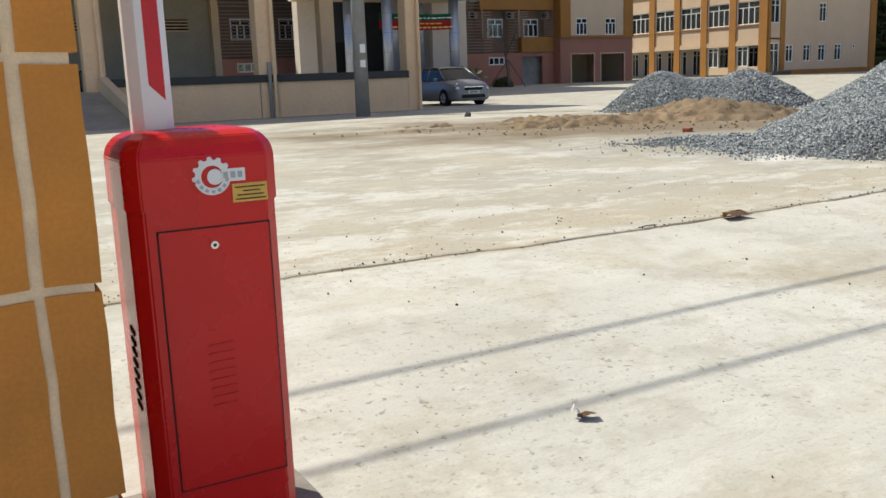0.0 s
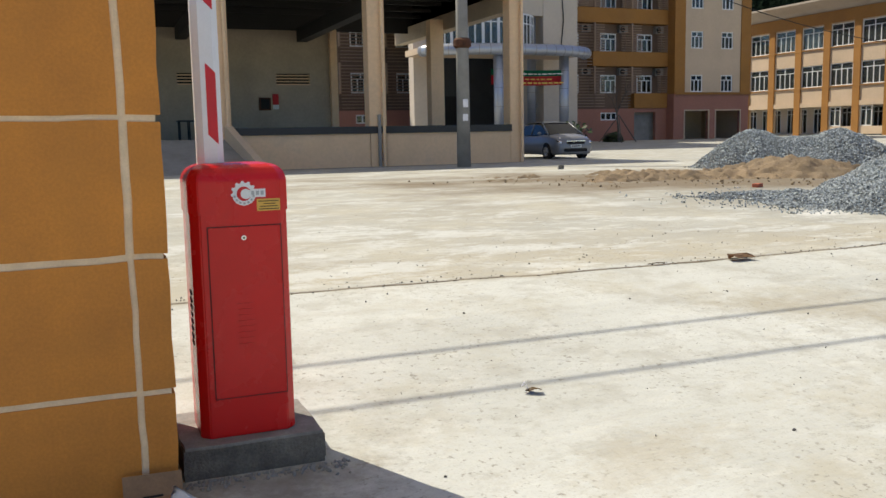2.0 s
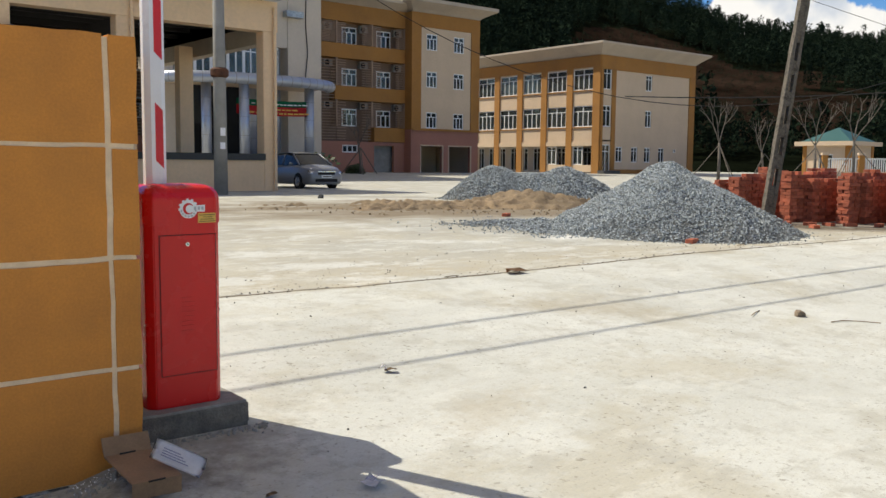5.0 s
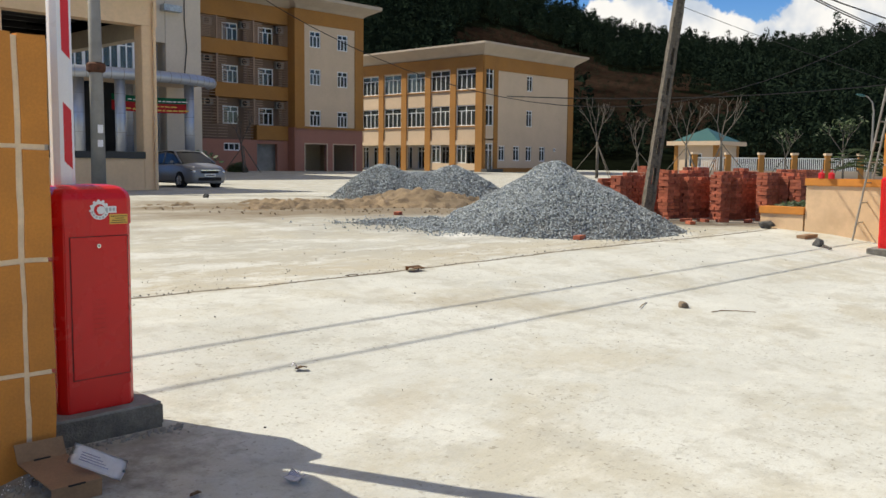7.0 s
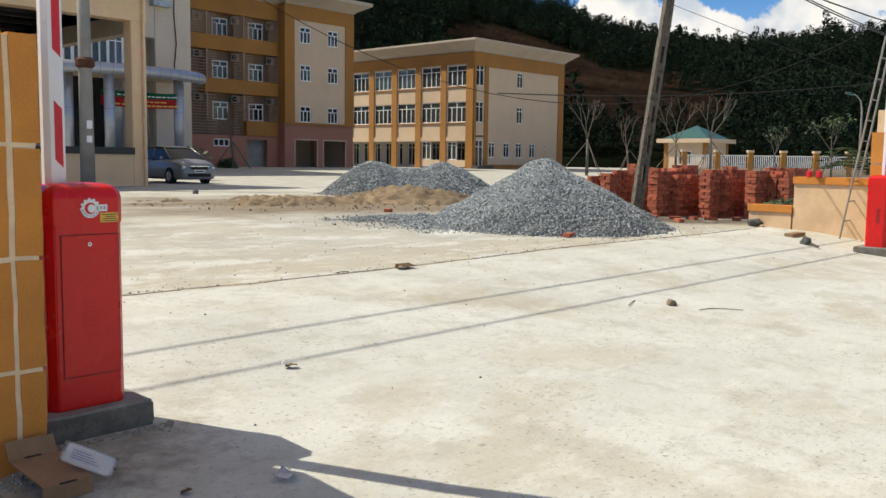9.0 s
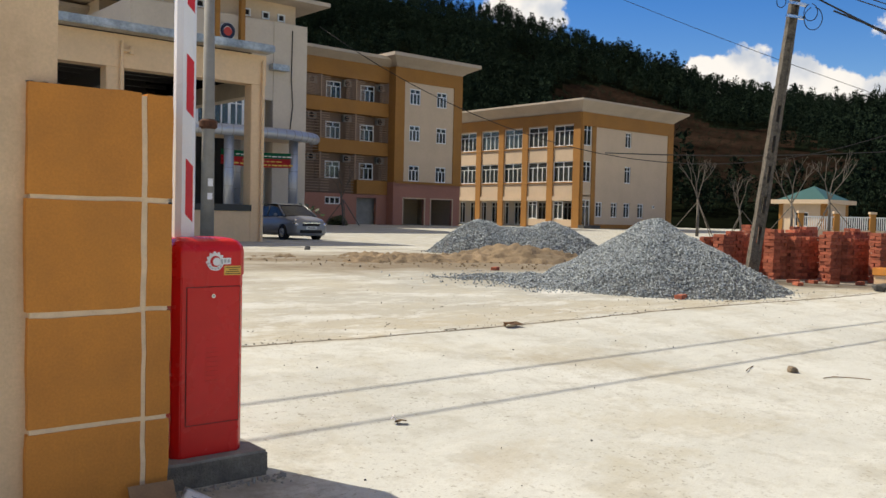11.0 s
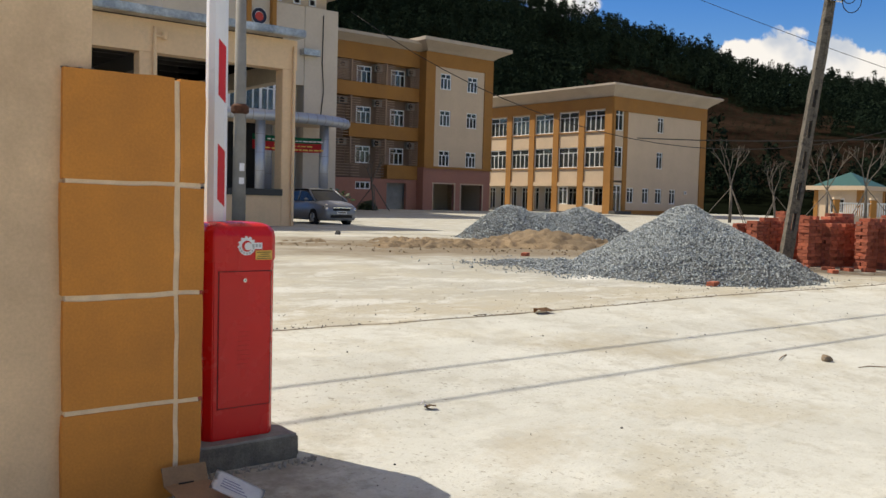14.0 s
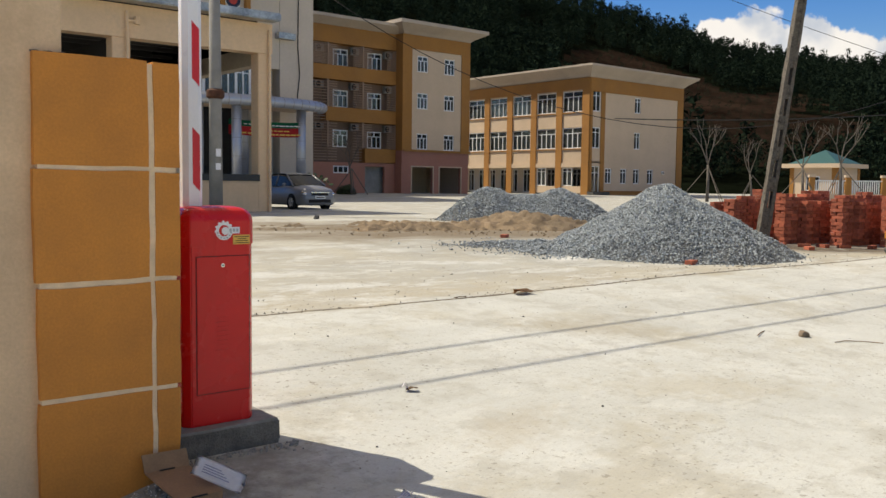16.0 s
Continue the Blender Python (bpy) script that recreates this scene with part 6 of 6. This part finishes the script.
ladder()
# simple can shapes stand in for the red valve handles
for x, y in ((13.52, 3.45), (13.56, 3.62)):
    t = thing("red_valve", (x, y, 1.04), "can-shaped stand-in for a small red valve handle on the coping", "can", "red cans")
    bm = bmesh.new()
    tube(bm, [(0, 0, 0), (0, 0, 0.08), (0, 0, 0.1)], [0.05, 0.05, 0.02], 14)
    part("can_body", bm, RED_TAPE, t)
    bm = bmesh.new()
    tube(bm, [(-0.035, 0, 0.085), (-0.03, 0, 0.14), (0.03, 0, 0.14), (0.035, 0, 0.085)], 0.007, 5)
    part("handle", bm, RED_TAPE, t)
t = thing("mason_tool", (11.85, 2.86, ground_z(2.86)), "dirty mortar tool with a wooden handle lying on concrete", "tool")
bm = bmesh.new()
bmesh.ops.create_icosphere(bm, subdivisions=2, radius=0.085, matrix=pose(0, 0.12, 0.06) @ Matrix.Diagonal((1, 0.9, 0.8, 1)))
for v in bm.verts:
    v.co += noise.noise_vector(v.co * 14) * 0.03
part("mortar_head", bm, CONC_DARK, t)
bm = bmesh.new()
tube(bm, [(0, 0.09, 0.05), (-0.14, -0.07, 0.02), (-0.2, -0.13, 0.015)], 0.016, 6)
part("handle", bm, BARK, t)
part_plank = solid("plank", one_box(12.3, 3.35, ground_z(3.4), 12.8, 3.48, ground_z(3.4) + 0.05), CARDBOARD, "short wooden plank on the ground", "plank")
bm = bmesh.new()
bmesh.ops.create_icosphere(bm, subdivisions=3, radius=1, matrix=pose(13.38, 4.4, ground_z(4.4) + 0.07) @ Matrix.Diagonal((0.09, 0.14, 0.06, 1)))
for v in bm.verts:
    v.co += noise.noise_vector(v.co * 13) * 0.05
solid("dark_sack", bm, CONC_DARK, "crumpled dark sack beside the low wall", "sack", smooth=True)


# ---- small things on the near ground ----
def cardboard():
    t = thing("cardboard", (0.285, 1.45, -0.078), "folded brown cardboard leaning against the pillar", "cardboard")
    bm = bmesh.new()
    prof = [(0.0, 0.0), (-0.006, 0.068), (0.03, 0.072), (0.19, 0.082), (0.31, 0.09), (0.345, 0.158)]
    w = 0.19
    for k in range(len(prof) - 1):
        (ya, za), (yb, zb) = prof[k], prof[k + 1]
        v = [bm.verts.new(p) for p in ((0, ya, za), (w, ya - 0.01, za), (w, yb - 0.01, zb), (0, yb, zb))]
        bm.faces.new(v)
    bmesh.ops.remove_doubles(bm, verts=bm.verts, dist=0.0005)
    bmesh.ops.solidify(bm, geom=bm.faces[:], thickness=0.006)
    part("sheet", bm, CARDBOARD, t)
    for z, y in ((0.068, -0.016), (0.092, 0.300)):
        part("fold_slot", one_box(0.06, y, z - 0.003, 0.125, y + 0.006, z + 0.003), DARK, t)


cardboard()


def flyer(x, y, z, w, h, m, label):
    t = new("paper_flyer")
    t.matrix_basis = m
    tagged(t, label, "paper", "papers")
    bm = bmesh.new()
    g = [[bm.verts.new((w * i / 8, h * k / 8, 0.012 * math.sin(i * 0.5 + k * 0.3) + 0.012 * abs(k - 4) / 4 + 0.006 * noise.noise(Vector((i, k, x * 9))))) for i in range(9)] for k in range(9)]
    for k in range(8):
        for i in range(8):
            bm.faces.new((g[k][i], g[k][i + 1], g[k + 1][i + 1], g[k + 1][i]))
    bmesh.ops.solidify(bm, geom=bm.faces[:], thickness=0.001)
    part("sheet", bm, PAPER, t, smooth=True)
    for i in range(4):
        part("print_bar", one_box(w * 0.2, h * (0.3 + 0.12 * i), 0.026, w * (0.75 - 0.07 * i), h * (0.35 + 0.12 * i), 0.0275), mat("grey_print", (0.3, 0.3, 0.42), 0.8, 0.05, 20, 90, 0), t)


flyer(0.5, 1.5, 0, 0.220, 0.080, Matrix(((0.610, 0.511, -0.606, 0.406), (-0.728, 0.059, -0.683, 1.580), (-0.314, 0.857, 0.408, 0.034), (0, 0, 0, 1))), "folded white printed flyer leaning on the cardboard")
flyer(1.15, 1.07, 0, 0.1, 0.085, pose(1.11, 1.03, ground_z(1.05) + 0.012, 4, -6, 25), "small torn white paper on the concrete")


def litter(name, x, y, pts, material, label, category, h=0.02):
    z = ground_z(y)
    bm = bmesh.new()
    c = bm.verts.new((x, y, z + h))
    ring = [bm.verts.new((x + px, y + py, z + 0.004 + abs(noise.noise(Vector((px * 30, py * 30, x)))) * h * 2)) for px, py in pts]
    for i in range(len(ring)):
        bm.faces.new((c, ring[i], ring[(i + 1) % len(ring)]))
    bmesh.ops.solidify(bm, geom=bm.faces[:], thickness=0.003)
    solid(name, bm, material, label, category)


def ragged(r, n, seed):
    rng = random.Random(seed)
    return [(r * rng.uniform(0.4, 1.0) * math.cos(math.tau * i / n), r * rng.uniform(0.3, 0.8) * math.sin(math.tau * i / n)) for i in range(n)]


litter("dry_leaf", 2.06, 2.32, ragged(0.03, 9, 1), PAPER, "curled pale dry leaf casting a small shadow", "leaf", 0.045)
litter("dry_leaf", 2.09, 2.3, ragged(0.05, 8, 2), LEAFDRY, "curled brown dry leaf", "leaf", 0.03)
litter("cardboard_scrap", 4.9, 4.2, ragged(0.16, 9, 3), CARDBOARD, "torn flattened cardboard scrap near the joint", "cardboard", 0.05)
litter("cardboard_scrap", 5.02, 4.26, ragged(0.1, 8, 4), CARDBOARD, "brown torn scrap near the joint", "cardboard", 0.04)
litter("paper_scrap", 0.98, 2.62, ragged(0.06, 7, 6), PAPER, "small white paper scrap behind the plinth", "paper", 0.015)
litter("dry_leaf", 0.74, 1.21, ragged(0.045, 7, 7), LEAFDRY, "brown dry leaf in the shade", "leaf")
litter("dry_leaf", 0.35, 0.9, ragged(0.05, 7, 8), LEAFDRY, "brown dry leaf in the shade", "leaf")
for k, (x, y, r) in enumerate(((6.05, 1.98, 0.05), (11.69, 18.9, 0.09))):
    bm = bmesh.new()
    bmesh.ops.create_icosphere(bm, subdivisions=2, radius=r, matrix=pose(x, y, ground_z(y) + r * 0.5) @ Matrix.Diagonal((1, 0.8, 0.75, 1)))
    for v in bm.verts:
        v.co += noise.noise_vector(v.co * 0.9 / r) * r * 0.5
    solid("rock", bm, ROCK if k == 0 else CONC_DARK, "dark brown broken rock lying on the concrete", "rock", group="rocks")
rng = random.Random(31)
for k, (x, y, a, l) in enumerate(((5.75, 2.2, 20, 0.3), (6.35, 1.62, -60, 0.32), (6.2, 1.7, -20, 0.2), (4.2, 4.3, 5, 0.16), (9.3, 4.6, 10, 0.25))):
    bm = bmesh.new()
    d = Vector((math.cos(radians(a)), math.sin(radians(a)), 0)) * l
    p = Vector((x, y, ground_z(y) + 0.008))
    tube(bm, [p - d / 2, p + Vector((0.004, 0.006, 0.003)), p + d / 2], 0.004, 5)
    solid("twig", bm, LEAFDRY, "thin dry twig on the concrete", "twig", group="twigs")

rng = random.Random(40)
crumbs = []
for _ in range(800):
    x, y = rng.uniform(0.6, 14), rng.choice((rng.uniform(1.2, 4.2), rng.uniform(4.3, 9), rng.gauss(5.0, 0.5), rng.gauss(4.9, 0.3)))
    if x < 1.1 and y < 2.5:
        continue
    crumbs.append((x, y, ground_z(y), rng.choice((0.003, 0.004, 0.004, 0.005, 0.008)) * rng.uniform(0.7, 1.3)))
for _ in range(420):
    x = rng.uniform(0.5, 13)
    y = joint_y(x) + abs(rng.gauss(0, 0.1)) - 0.03
    crumbs.append((x, y, ground_z(y), rng.choice((0.003, 0.004, 0.006, 0.008)) * rng.uniform(0.7, 1.3)))
rubble("grit", crumbs, CONC_DARK, "scattered dark grit and pebbles on the paving", "grit", 0)
crumbs = []
for _ in range(320):
    x = rng.uniform(-0.6, 0.45)
    y = 1.80 - abs(rng.gauss(0, 0.09))
    crumbs.append((x, y, ground_z(y) + dip(x, y), rng.uniform(0.004, 0.014)))
for _ in range(160):
    x = rng.uniform(0.5, 1.1)
    y = 1.93 - abs(rng.gauss(0, 0.035))
    crumbs.append((x, y, ground_z(y), rng.uniform(0.004, 0.012)))
rubble("plaster_crumbs", crumbs, CONC_GREY, "crumbs of broken plaster along the wall foot", "rubble", 0)
crumbs = []
for _ in range(220):
    x, y = rng.uniform(-0.6, 0.4), 1.82 - abs(rng.gauss(0, 0.06))
    crumbs.append((x, y, ground_z(y) + dip(x, y), rng.uniform(0.002, 0.006)))
rubble("paint_flakes", crumbs, WHITE_PRINT, "white paint flakes along the wall foot", "rubble", 0)
crumbs = []
for _ in range(200):
    a, b = rng.gauss(0, 2.3), rng.gauss(0, 0.9)
    x, y = 11.0 + a * 0.78 + b * 0.6, 11.2 - a * 0.62 + b * 0.75
    crumbs.append((x, y, ground_z(y) + max(0, sand_heap(x, y)), rng.uniform(0.008, 0.032)))
rubble("clods", crumbs, SAND, "loose clods of earth round the sand mound", "clods", 0)


# ---- things inside the pavilion ----
t = thing("fire_cabinet", (7.55, 38.0, 2.4), "dark red fire hose cabinet on the pavilion wall", "fire cabinet")
part("cabinet_body", one_box(0, -0.0, 0, 0.5, 0.07, 0.55), RUST, t)
part("cabinet_door", one_box(0.06, -0.02, 0.06, 0.44, 0.0, 0.49), DARK, t)
t = thing("notice_board", (8.14, 38.0, 2.45), "red and white safety notice board", "notice")
part("red_board", one_box(0, 0.0, 0.2, 0.26, 0.07, 0.65), RED_CLOTH, t)
part("white_board", one_box(0.02, 0.0, 0.0, 0.26, 0.07, 0.19), WHITE, t)
t = thing("bench_table", (3.9, 36.2, 1.18), "dark steel table by the pavilion wall", "table")
part("tabletop", one_box(0, 0, 0.74, 1.7, 0.7, 0.79), ROOFDARK, t)
for x in (0.05, 0.43, 0.83, 1.23, 1.6):
    for y in (0.05, 0.62):
        part("leg", one_box(x, y, 0, x + 0.05, y + 0.05, 0.74), ROOFDARK, t)
# concrete ramp beside the low wall
bm = bmesh.new()
prism(bm, [(24.6, 0.12), (27.5, 1.18), (27.85, 1.18), (27.85, 0.05), (24.6, 0.05)], -9.0, 5.0)
bmesh.ops.transform(bm, matrix=Matrix(((0, 1, 0, 0), (1, 0, 0, 0), (0, 0, 1, 0), (0, 0, 0, 1))), verts=bm.verts)
solid("ramp", bm, CONC_GREY, "grey concrete ramp up to the pavilion floor", "ramp", kind="structure")
bm = bmesh.new()
prism(bm, [(24.4, 0.1), (24.4, 0.35), (27.4, 1.6), (27.4, 0.1)], 4.45, 4.68)
bmesh.ops.transform(bm, matrix=Matrix(((-0.18, 1, 0, 4.93), (1, 0, 0, 0), (0, 0, 1, 0), (0, 0, 0, 1))), verts=bm.verts)
solid("ramp_kerb", bm, CREAM_FAR, "cream sloping kerb of the ramp", "kerb", kind="structure")
